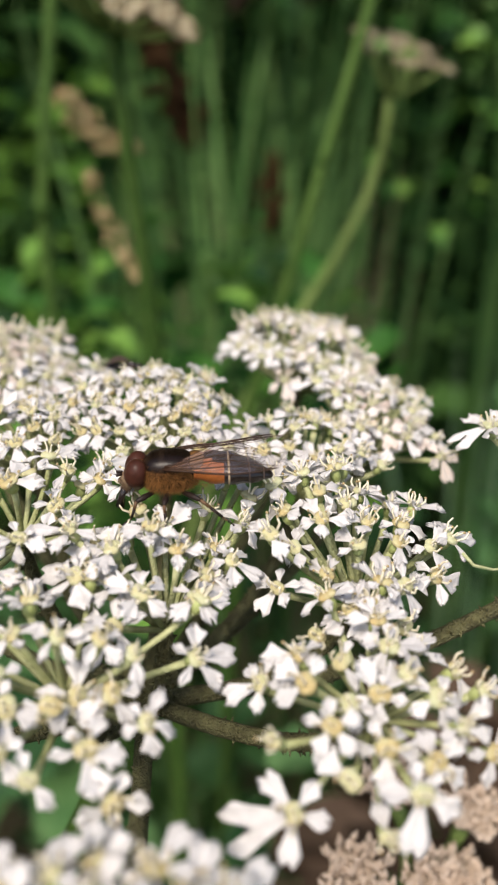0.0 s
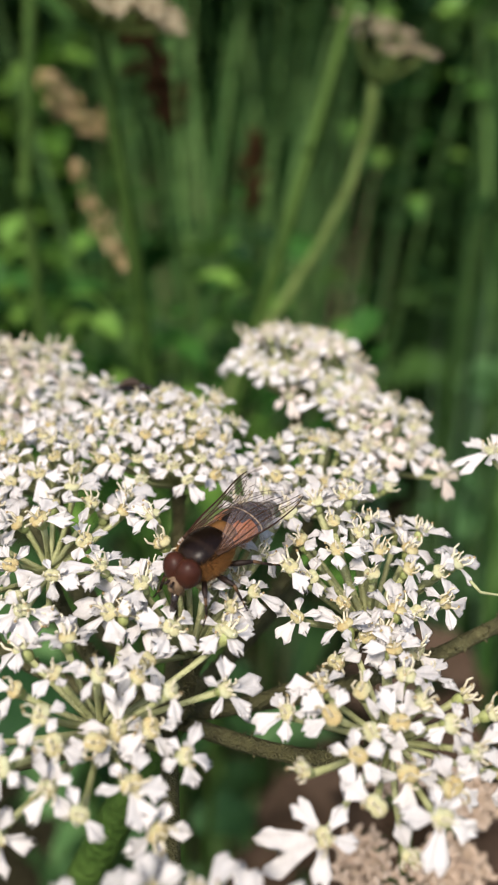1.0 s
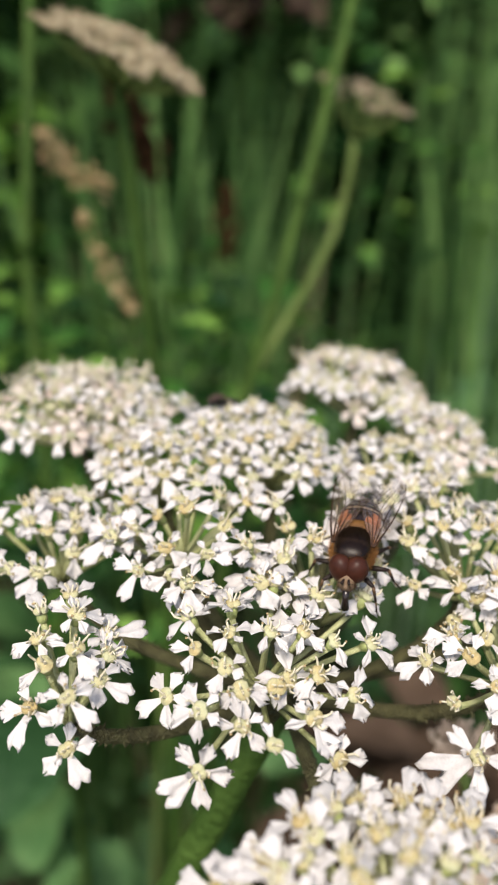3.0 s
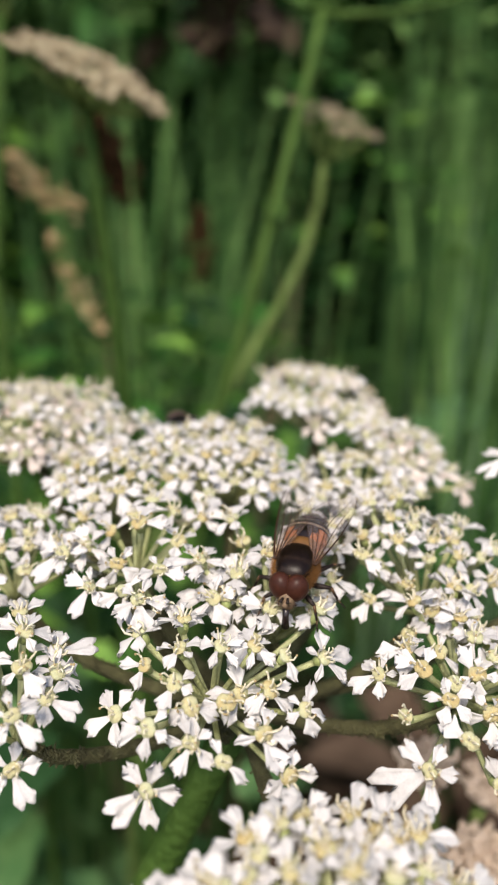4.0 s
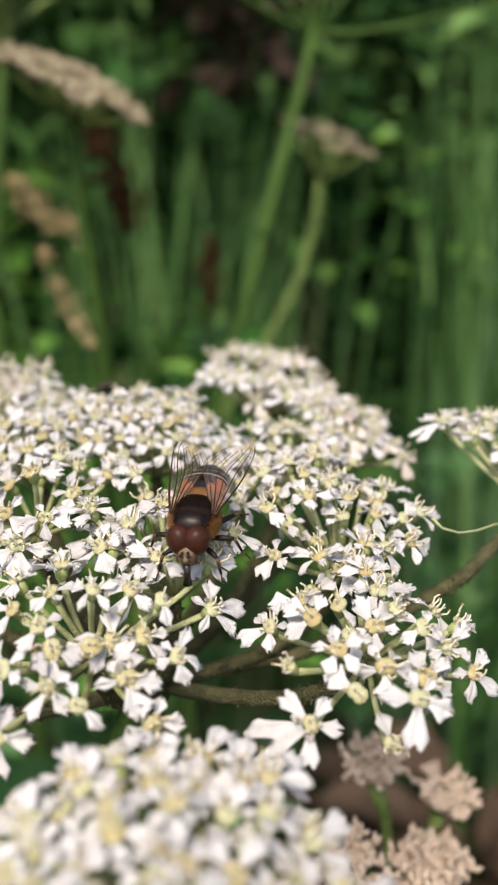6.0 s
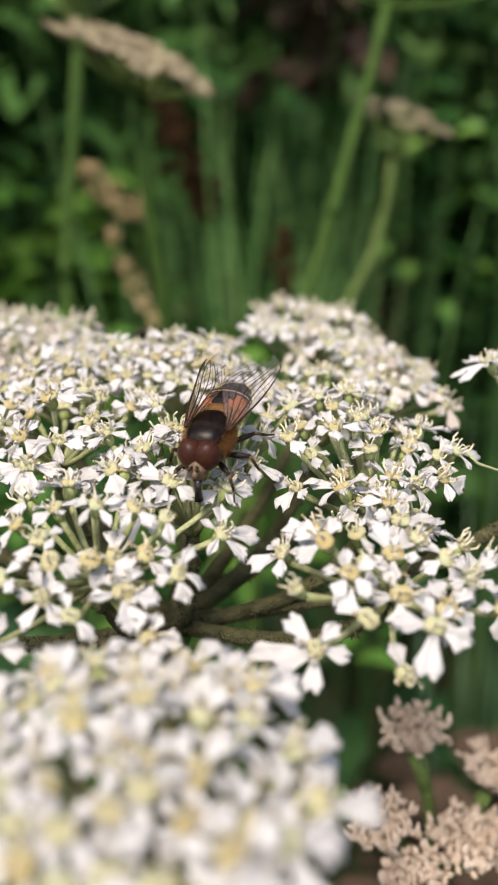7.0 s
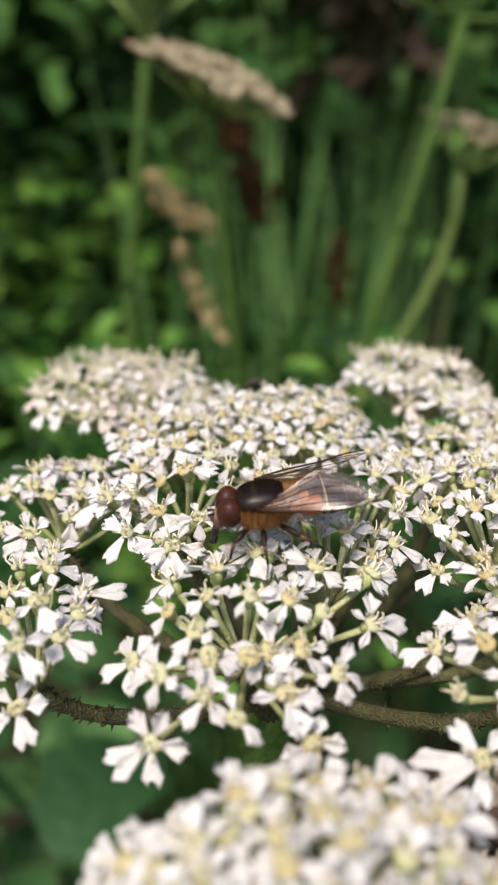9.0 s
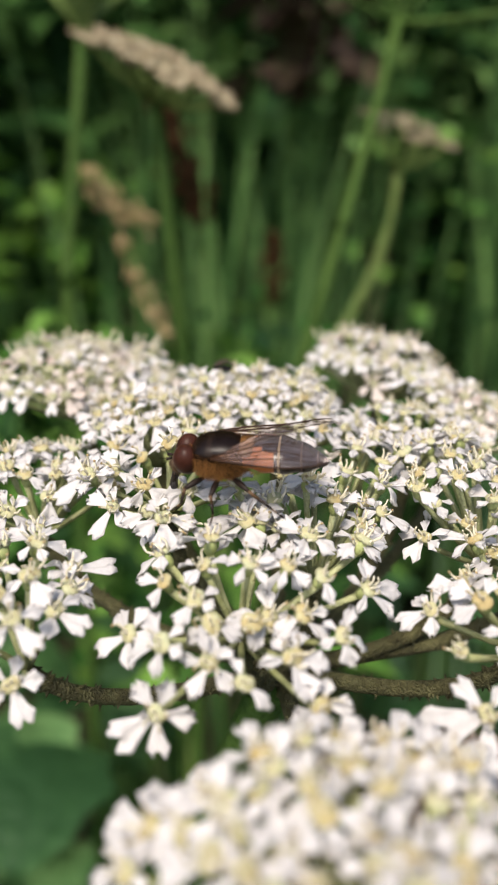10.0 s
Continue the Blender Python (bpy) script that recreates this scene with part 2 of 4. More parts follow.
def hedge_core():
    """The hedge's dense inside, shade in its colour, closes the view behind the leaves."""
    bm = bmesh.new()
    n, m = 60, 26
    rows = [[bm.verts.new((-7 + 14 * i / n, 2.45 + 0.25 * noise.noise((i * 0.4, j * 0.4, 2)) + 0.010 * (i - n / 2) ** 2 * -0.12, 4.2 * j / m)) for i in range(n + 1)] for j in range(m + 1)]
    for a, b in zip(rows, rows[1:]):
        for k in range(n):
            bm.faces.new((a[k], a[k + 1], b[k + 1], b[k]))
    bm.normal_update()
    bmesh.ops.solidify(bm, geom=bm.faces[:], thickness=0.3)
    tagged(new("hedge_inside", finish(bm, "hedge_inside", M_HEDGE)), "dense dark green inside of the hedge, deep shade in its colour", "hedge", kind="structure")


hedge_core()


def seed_umbel(place, foot, width, tilt, label, stem_r, seed, material, stem_material=M_STEM, rays=14, dots=24, via=(), rise=0.55):
    """A finished umbel on its stem: stem, rays and a clump of seeds at each ray's end."""
    rnd = random.Random(seed)
    place, foot = W(*place), W(*foot)
    ob = thing("umbel_plant", foot, label, "plant")
    top = place - foot
    bm = bmesh.new()
    way = [Vector((0, 0, 0)), *[W(*q) - foot for q in via], top] if via else bend((0, 0, 0), top, (stem_r * rnd.uniform(-3, 3), 0, 0), 8)
    tube(bm, way, [stem_r * (1.1 - 0.4 * i / (len(way) - 1)) for i in range(len(way))], 8)
    part("stem", bm, stem_material, ob)
    t, half = pose(0, 0, 0, *tilt), pose(0, 0, 0, *(c / 2 for c in tilt))
    for k in range(rays):
        a = k * 2.399963 + seed
        r = width * math.sqrt((k + 0.5) / rays) * rnd.uniform(0.9, 1.08)
        end = top + half @ Vector((0, 0, width * rise)) + t @ Vector((r * math.cos(a), r * math.sin(a), width * rnd.uniform(-0.05, 0.05) - 0.16 * r))
        bm = bmesh.new()
        tube(bm, bend(top, end, (0, 0, -0.06 * width), 4), stem_r * 0.26, 5)
        ray = part("ray", bm, M_YOUNG, ob)
        bm = bmesh.new()
        for d in range(dots):
            b, q = d * 2.399963, math.sqrt((d + 0.5) / dots) * width * rnd.uniform(0.17, 0.27)
            seat = end + t @ Vector((q * math.cos(b), q * math.sin(b), width * rnd.uniform(0.0, 0.08)))
            ball(bm, seat, (width * rnd.uniform(0.016, 0.028), width * rnd.uniform(0.016, 0.028), width * rnd.uniform(0.024, 0.05)), 6, 4, 0,
                 Euler((rnd.uniform(-0.6, 0.6), rnd.uniform(-0.6, 0.6), 0)).to_quaternion())
            tube(bm, (end - t @ Vector((0, 0, width * 0.06)), seat), stem_r * 0.07, 3)
        part("tuft", bm, material, ray)
    return ob


TAN = "tan finished umbel of seeds on a slender green stem"
seed_umbel((-2.95, 19.55, 0.55), (-2.3, 20.5, -60), 0.0180, (8, 23, 0), TAN, 0.0022, 1, M_SEED, rays=26, dots=34,
           via=((-2.3, 20.4, -20), (-2.3, 20.3, -8.6), (-2.5, 19.8, -4.7), (-2.78, 19.55, -1.4)))
seed_umbel((4.1, 25.9, -1.0), (-6, 28, -70), 0.0160, (14, 16, 0), TAN, 0.0020, 2, M_SEED, stem_material=M_YOUNG, rays=10, dots=22, rise=0.92,
           via=((-2.2, 26.6, -16), (0.0, 25.6, -10.2), (1.5, 25.6, -7.63), (2.75, 25.7, -5.56), (3.6, 25.97, -3.85), (4.08, 26.3, -2.26)))


def seed_spike(points, foot, girth, label, seed):
    """A drooping tan spike of seed clumps on a thin stem."""
    rnd = random.Random(seed)
    pts = [W(*p) for p in points]
    base = W(*foot)
    ob = thing("spike_plant", base, label, "plant")
    bm = bmesh.new()
    tube(bm, [p - base for p in [base, base.lerp(pts[-1], 0.6) , pts[-1], *pts[-2::-1]]], 0.0008, 6)
    part("stem", bm, M_STEM, ob)
    for k, p in enumerate(pts):
        bm = bmesh.new()
        along = (pts[min(k + 1, len(pts) - 1)] - pts[max(k - 1, 0)]).normalized()
        aim = along.to_track_quat("Z", "Y")
        lump = rnd.uniform(0.7, 1.25)
        for _ in range(34):
            d = Vector((rnd.gauss(0, 0.42), rnd.gauss(0, 0.42), rnd.gauss(0, 0.42))) * girth * lump + along * rnd.gauss(0, 0.4) * girth
            turn = aim @ Euler((rnd.gauss(0, 0.35), rnd.gauss(0, 0.35), 0)).to_quaternion()
            ball(bm, p - base + d, (girth * rnd.uniform(0.06, 0.1), girth * rnd.uniform(0.06, 0.1), girth * rnd.uniform(0.2, 0.42)), 6, 4, 0, turn)
        part("tuft", bm, M_SPIKE, ob)


SPIKE = "tan drooping spike of dry seeds on a thin stem"
seed_spike([(-4.25, 22.8, -2.95), (-3.9, 22.5, -3.7), (-3.6, 22.3, -4.2), (-3.3, 22.0, -4.75), (-3.0, 21.8, -5.2)], (-2.4, 22, -70), 0.0034, SPIKE, 31)
seed_spike([(-5.95, 29.2, -1.3), (-5.55, 29.1, -1.75), (-5.3, 29.0, -2.1), (-4.35, 28.9, -2.6)], (-5.0, 30, -80), 0.0062, SPIKE, 32)


def dry_umbel(hub, heads, foot):
    """A withered umbel: stem, green rays and a cup of shrivelled pinkish florets on each."""
    rnd = random.Random(5)
    base = W(*foot)
    ob = thing("dry_umbel", base, "withered pinkish-brown umbel on green stalks below the white flower", "flower")
    bm = bmesh.new()
    top = W(*hub) - base
    tube(bm, bend((0, 0, 0), top, (0.004, 0, 0), 8), 0.0017, 8)
    part("stem", bm, M_STEM, ob)
    for x, y, z, r in heads:
        end = W(x, y, z) - base
        bm = bmesh.new()
        out = (end - top).normalized()
        tube(bm, bend(top, end - out * r * 0.5, (0.0012, 0, 0.0005), 6), [0.0008, 0.0008, 0.0008, 0.0008, 0.0008, 0.0009, 0.0011], 7)
        ray = part("ray", bm, M_YOUNG, ob, "pale green stalk")
        bm = bmesh.new()
        axis = (out + Vector((0, 0, 1.2))).normalized()
        for k in range(46):
            a, u = k * 2.399963, math.sqrt((k + 0.5) / 46)
            side = axis.orthogonal().normalized()
            d = side * math.cos(a) + axis.cross(side) * math.sin(a)
            q = end + d * r * u * rnd.uniform(0.85, 1.1) + axis * r * (0.35 * u + rnd.uniform(-0.1, 0.25))
            tube(bm, [end - out * r * 0.45, q], 0.00018, 3)
            for _ in range(3):
                w = Vector((rnd.gauss(0, 1), rnd.gauss(0, 1), rnd.gauss(0.6, 1))).normalized()
                tube(bm, [q, q + w * 0.0006, q + (w + axis * 0.4) * 0.0011], [0.0003, 0.00042, 0.0001], 5)
        part("tuft", bm, M_DRY, ray)


dry_umbel((2.0, 7.3, -10.3), [(1.70, 7.04, -7.75, 0.0042), (1.24, 6.36, -8.46, 0.0038), (2.16, 6.32, -8.68, 0.0042), (2.73, 7.24, -8.5, 0.0042), (1.55, 5.95, -8.85, 0.0036), (2.5, 6.7, -9.0, 0.0038)], (2.4, 8.5, -95))


def tall_stem(points, radius, label, material=M_STEM, name="tall_stem"):
    ob = thing(name, W(*points[0]), label, "stem")
    bm = bmesh.new()
    pts = [W(*p) - W(*points[0]) for p in points]
    tube(bm, pts, [radius * (1.15 - 0.3 * i / len(pts)) for i in range(len(pts))], 9)
    part("stalk", bm, material, ob)
    bm = bmesh.new()
    mid = pts[len(pts) // 2]
    way = (pts[len(pts) // 2] - pts[len(pts) // 2 - 1]).normalized()
    tube(bm, [mid - way * radius * 2, mid, mid + way * radius * 2], [radius * 1.02, radius * 1.1, radius * 1.02], 9)
    part("node", bm, material, ob)
    return ob


forked = tall_stem([(-7.0, 26, -80), (-6.6, 26.5, -20), (-6.45, 26.2, -4.2), (-5.95, 28.3, 2.2), (-5.9, 28.7, 3.2)], 0.0021, "thick pale green upright plant stem with leafy sheaths at its top")
for turn, tip, tall, length, width in ((-52, 0, 34, 0.05, 0.006), (60, 8, 38, 0.045, 0.008), (10, 0, 78, 0.05, 0.007), (140, 0, 60, 0.04, 0.008), (-120, 0, 50, 0.045, 0.007)):
    bm = bmesh.new()
    leaf_into(bm, Matrix.Translation(W(-5.9, 28.7, 3.1) - W(-7.0, 26, -80)) @ pose(0, 0, 0, tall, tip, turn), length, width)
    part("sheath", bm, M_YOUNG, forked, "pale green leafy sheath")
slanting = tall_stem([(-3, 23, -60), (-0.1, 23, -10), (1.15, 22.3, -5.2), (2.05, 23.2, -2.3), (3.3, 24.6, 1.7), (3.7, 25.1, 3.2)], 0.0017, "slanting green plant stem that forks into rays at its top")
for out, up in ((-1.9, 2.6), (3.4, 0.5), (1.8, 2.4), (-0.6, 3.4), (0.7, 3.2), (-2.8, 1.6)):
    bm = bmesh.new()
    top = W(3.7, 25.1, 3.1) - W(-3, 23, -60)
    tube(bm, bend(top, top + Vector((out * 0.013, (up - 2) * 0.006, up * 0.012)), (0, 0, -0.002), 5), [0.0011, 0.0009, 0.0008, 0.0008, 0.0007, 0.0006], 6)
    part("ray", bm, M_STEM, slanting)


def dark_spike(low, high, foot, girth, seed):
    """A dead dark spike of a flower on a thin stalk."""
    rnd = random.Random(seed)
    low, high, base = W(*low), W(*high), W(*foot)
    ob = thing("dead_spike", base, "dead dark brown flower spike on a thin stalk", "plant")
    bm = bmesh.new()
    tube(bm, [Vector((0, 0, 0)), (low - base) * 0.7, low - base, high - base], 0.0009, 6)
    part("stalk", bm, M_STEM, ob)
    bm = bmesh.new()
    for k in range(130):
        u = rnd.random()
        d = Vector((rnd.gauss(0, 1), rnd.gauss(0, 1), rnd.gauss(0, 1))) * girth * 0.38 * (0.35 + math.sin(math.pi * u))
        ball(bm, low.lerp(high, u) - base + d, [girth * rnd.uniform(0.2, 0.4) for _ in range(3)], 6, 4)
    part("spike", bm, M_DARKSTALK, ob)["kind"] = "stuff"


dark_spike((-2.1, 34.3, -3.0), (-4.0, 35.5, 1.5), (0.5, 34, -70), 0.0085, 51)
dark_spike((1.06, 37.5, -7.0), (1.12, 38.4, -3.9), (1.0, 38, -70), 0.0055, 52)


# ---- the white umbel ----
def petal_mesh(length, width, notch, curl, cup, name, seed, fork=False):
    """A petal on the y axis, claw at the origin, notched and turned in at the tip, a little crumpled. Lengths in millimetres."""
    bm = bmesh.new()
    nu, nv = 7, 8
    grid = []
    for i in range(nu + 1):
        u = i / nu
        half = width * (0.26 + 0.74 * math.sin(min(1.0, u / 0.78) * math.pi / 2) ** 1.9) * math.sqrt(1 - 0.85 * max(0, (u - 0.66) / 0.34) ** 2.4)
        row = []
        for j in range(nv + 1):
            v = j / nv * 2 - 1
            tip = 1 - notch * (1 - min(1, abs(v) / 0.5)) * u ** 4 - 0.85 * max(0, abs(v) - 0.42) ** 1.6 * u ** 3
            if fork:
                half = width * (0.2 + 0.8 * u ** 1.1) * (1 - 0.4 * max(0, (u - 0.65) / 0.35) ** 2)
                tip = 1 - notch * (1 - min(1, abs(v) / 0.6)) * u ** 2 - 1.1 * max(0, abs(v) - 0.55) ** 2 * u ** 2
            y = length * u * tip
            z = length * (curl[0] * u - curl[1] * u * u) + cup * half * (v * v - 0.3) * u
            z += 0.16 * length * max(0, 1 - abs(v) / 0.4) * u ** 5
            q = Vector((half * v, y, z))
            q += noise.noise_vector(Vector((half * v * 1.3, y * 1.1, seed * 7.1))) * (0.06 if fork else 0.12) * length * u
            q += noise.noise_vector(Vector((half * v * 4.0, y * 3.0, seed * 3.3))) * (0.03 if fork else 0.045) * length * u * u
            q.z += 0.065 * length * math.sin(v * 6 + seed) * u
            q.z -= 0.09 * length * math.exp(-(v / 0.22) ** 2) * u * (1.2 - u)
            row.append(bm.verts.new(q * 0.001))
        grid.append(row)
    under = [[bm.verts.new(v.co - Vector((0, 0, 0.00007))) for v in row] for row in grid]
    for sheet, turn in ((grid, 1), (under, -1)):
        for a, b in zip(sheet, sheet[1:]):
            for k in range(nv):
                bm.faces.new((a[k], a[k + 1], b[k + 1], b[k])[::turn])
    rim = [grid[0][k] for k in range(nv + 1)] + [grid[i][nv] for i in range(1, nu + 1)] + [grid[nu][k] for k in range(nv - 1, -1, -1)] + [grid[i][0] for i in range(nu - 1, 0, -1)]
    low = [under[0][k] for k in range(nv + 1)] + [under[i][nv] for i in range(1, nu + 1)] + [under[nu][k] for k in range(nv - 1, -1, -1)] + [under[i][0] for i in range(nu - 1, 0, -1)]
    for k in range(len(rim)):
        q = (k + 1) % len(rim)
        bm.faces.new((rim[q], rim[k], low[k], low[q]))
    return finish(bm, name, M_PETAL)


def petal_set(length, width, notch, count, seed, fork=False):
    rnd = random.Random(seed)
    return [petal_mesh(length * rnd.uniform(0.85, 1.12), width * rnd.uniform(0.8, 1.15), notch * rnd.uniform(0.5, 1.2),
                       (rnd.uniform(0.05, 0.4), rnd.uniform(0.2, 0.5)) if not fork else (0.12, rnd.uniform(0.05, 0.2)), rnd.uniform(0.2, 0.8) if not fork else 0.15, "petal", seed + k, fork) for k in range(count)]


PETALS = {"small": petal_set(1.7, 0.60, 0.24, 8, 100), "mid": petal_set(2.35, 0.84, 0.27, 8, 200), "large": petal_set(2.9, 1.35, 0.34, 5, 300, True), "huge": petal_set(4.0, 2.05, 0.50, 4, 400, True)}


def floret_core(seed, stamens, disc, tall=1.0):
    """Ovary, two-lobed disc and stamens of a floret."""
    rnd = random.Random(seed)
    bm = bmesh.new()
    mm = 0.001
    ball(bm, (0, 0, -0.75 * mm), (0.55 * mm, 0.5 * mm, 0.8 * mm), 8, 6, 0)
    for s in (-1, 1):
        ball(bm, (s * 0.26 * mm, 0, 0.02 * mm), (disc * 0.56 * mm, disc * 0.66 * mm, 0.34 * mm), 9, 6, 1)
    for s in (-1, 1):
        tube(bm, [(s * 0.14 * mm, 0, 0.15 * mm), (s * 0.17 * mm, 0.03 * s * mm, 0.5 * mm), (s * rnd.uniform(0.2, 0.32) * mm, 0, 0.9 * mm), (s * rnd.uniform(0.3, 0.6) * mm, 0, rnd.uniform(1.0, 1.35) * mm)], [0.2 * mm, 0.11 * mm, 0.08 * mm, 0.06 * mm], 5, 2)
    for k in range(stamens):
        a = (k + 0.5) * 2 * math.pi / 5 + rnd.uniform(-0.3, 0.3)
        out, l = rnd.uniform(0.3, 1.3), rnd.uniform(0.9, 1.8) * tall
        swirl = Vector((-math.sin(a), math.cos(a), 0)) * rnd.uniform(-0.5, 0.5)
        d = Vector((math.cos(a), math.sin(a), 0))
        pts = [d * (0.6 * mm) + Vector((0, 0, 0.05 * mm))]
        for i in range(1, 5):
            u = i / 4
            pts.append(swirl * (u * u * mm) + d * ((0.6 + out * (u ** 1.2) - 1.2 * max(0, u - 0.5)) * mm) + Vector((0, 0, (0.05 + l * (u - 0.25 * u * u)) * mm)))
        tube(bm, pts, [0.11 * mm, 0.11 * mm, 0.10 * mm, 0.09 * mm, 0.07 * mm], 5, 2)
        if rnd.random() < 0.4:
            ball(bm, pts[-1], (0.15 * mm, 0.13 * mm, 0.12 * mm), 6, 4, 3)
    return finish(bm, "floret", [M_OVARY, M_DISC, M_STAMEN, M_ANTHER])


CORES = [floret_core(11, 1, 1.0), floret_core(12, 2, 1.05), floret_core(13, 3, 0.95), floret_core(14, 5, 0.9), floret_core(15, 4, 1.1), floret_core(16, 4, 1.0), floret_core(17, 5, 1.0)]
OLD_CORES = [floret_core(41, 4, 1.0, 2.1), floret_core(42, 5, 1.05, 1.9), floret_core(43, 5, 0.95, 2.4)]

umbel = thing("hogweed_umbel", W(-9.5, 13, -95), "large white flowering umbel on a green stem", "flower")
BASE = W(-9.5, 13, -95)
HUB = (-0.97, 6.0, -5.5)
PLACED = []
COUNT = [0]


REST = bmesh.new()


def into_rest(me, m, slot):
    """Adds a copy of a mesh to the joined rest of the florets."""
    before, faces = len(REST.verts), len(REST.faces)
    REST.from_mesh(me)
    REST.verts.ensure_lookup_table(), REST.faces.ensure_lookup_table()
    for v in REST.verts[before:]:
        v.co = m @ v.co
    if slot:
        for f in REST.faces[faces:]:
            f.material_index = slot


def add_floret(site, normal, rnd, outward, rim, bare, old, size):
    """One floret: its core with five petals, the outer ones larger at the rim of the umbellet."""
    zaxis = normal.normalized()
    yaxis = (outward - zaxis * outward.dot(zaxis))
    yaxis = yaxis.normalized() if yaxis.length > 1e-6 else zaxis.orthogonal().normalized()
    xaxis = yaxis.cross(zaxis)
    m = Matrix((xaxis, yaxis, zaxis)).transposed().to_4x4()
    m = m @ pose(0, 0, 0, 0, 0, rnd.uniform(-25, 25) * (0.3 if rim > 1 else 1))
    bare = bare and rim < 1
    m.translation = site - BASE
    m = m @ Matrix.Scale(size * rnd.uniform(0.88, 1.08), 4)
    COUNT[0] += 1
    single = COUNT[0] <= 300
    if single:
        core = new("floret", rnd.choice(CORES))
        core.parent = umbel
        core.matrix_basis = m
    else:
        into_rest(rnd.choice(OLD_CORES if old else CORES), m, 0)
    for k in range(5):
        if bare and rnd.random() < 0.6:
            continue
        if not rim and rnd.random() < 0.06:
            continue
        a = k * 72 + rnd.uniform(-9, 9)
        front = math.cos(radians(a))
        if rim > 1:
            kind = "huge" if front > 0.85 else ("large" if front > 0.2 else "mid")
        elif rim > 0.5:
            kind = "large" if front > 0.6 else ("mid" if front > -0.4 else "small")
        elif rim > 0.2:
            kind = "mid" if front > -0.5 else "small"
        else:
            kind = "small" if rnd.random() < 0.55 else "mid"
        s = rnd.uniform(0.88, 1.12)
        at = pose(0, 0, 0, 0, 0, a) @ pose(0, 0.0006, 0, *((rnd.uniform(-16, 12), rnd.uniform(-12, 12)) if rim > 0.5 else (rnd.uniform(-38, 24), rnd.uniform(-28, 28))), 0) @ Matrix.Diagonal((s * rnd.uniform(0.85, 1.1), s, s, 1))
        if single:
            p = new("petal", rnd.choice(PETALS[kind]))
            p.parent = core
            p.matrix_basis = at
        else:
            into_rest(rnd.choice(PETALS[kind]), m @ at, 6 if old else 4)
    for k in range(rnd.choice((0, 1, 2, 2))):
        if bare:
            break
        s = rnd.uniform(0.42, 0.72)
        at = pose(0, 0, 0, 0, 0, rnd.uniform(0, 360)) @ pose(0, 0.00062, 0, rnd.uniform(25, 75), rnd.uniform(-35, 35), 0) @ Matrix.Diagonal((s, s, s, 1))
        if single:
            p = new("petal", rnd.choice(PETALS["small"]))
            p.parent = core
            p.matrix_basis = at
        else:
            into_rest(rnd.choice(PETALS["small"]), m @ at, 6 if old else 4)
    return single


# the outermost florets, with long forked petals
SHOWY = {(-1.99, 3.81, -4.36): (-0.7, -0.7), (0.29, 3.77, -4.39): (-1, -0.45), (2.3, 7.15, -3.15): (-1, -0.2), (-0.18, 10.36, -3.37): (-0.6, -1), (-1.88, 9.52, -3.41): (1, -0.6), (-2.98, 8.65, -3.55): (0.2, -1)}


# open spots between the umbellets: x, y and radius in the plan
CLEARINGS = ((1.7, 5.2, 0.42), (0.08, 8.25, 0.35), (0.04, 8.7, 0.35), (-3.3, 7.95, 0.35), (-0.9, 6.55, 0.22), (0.2, 5.2, 0.2), (-0.25, 4.5, 0.3), (-0.36, 4.1, 0.3), (-2.85, 5.9, 0.25), (-2.6, 5.2, 0.3))


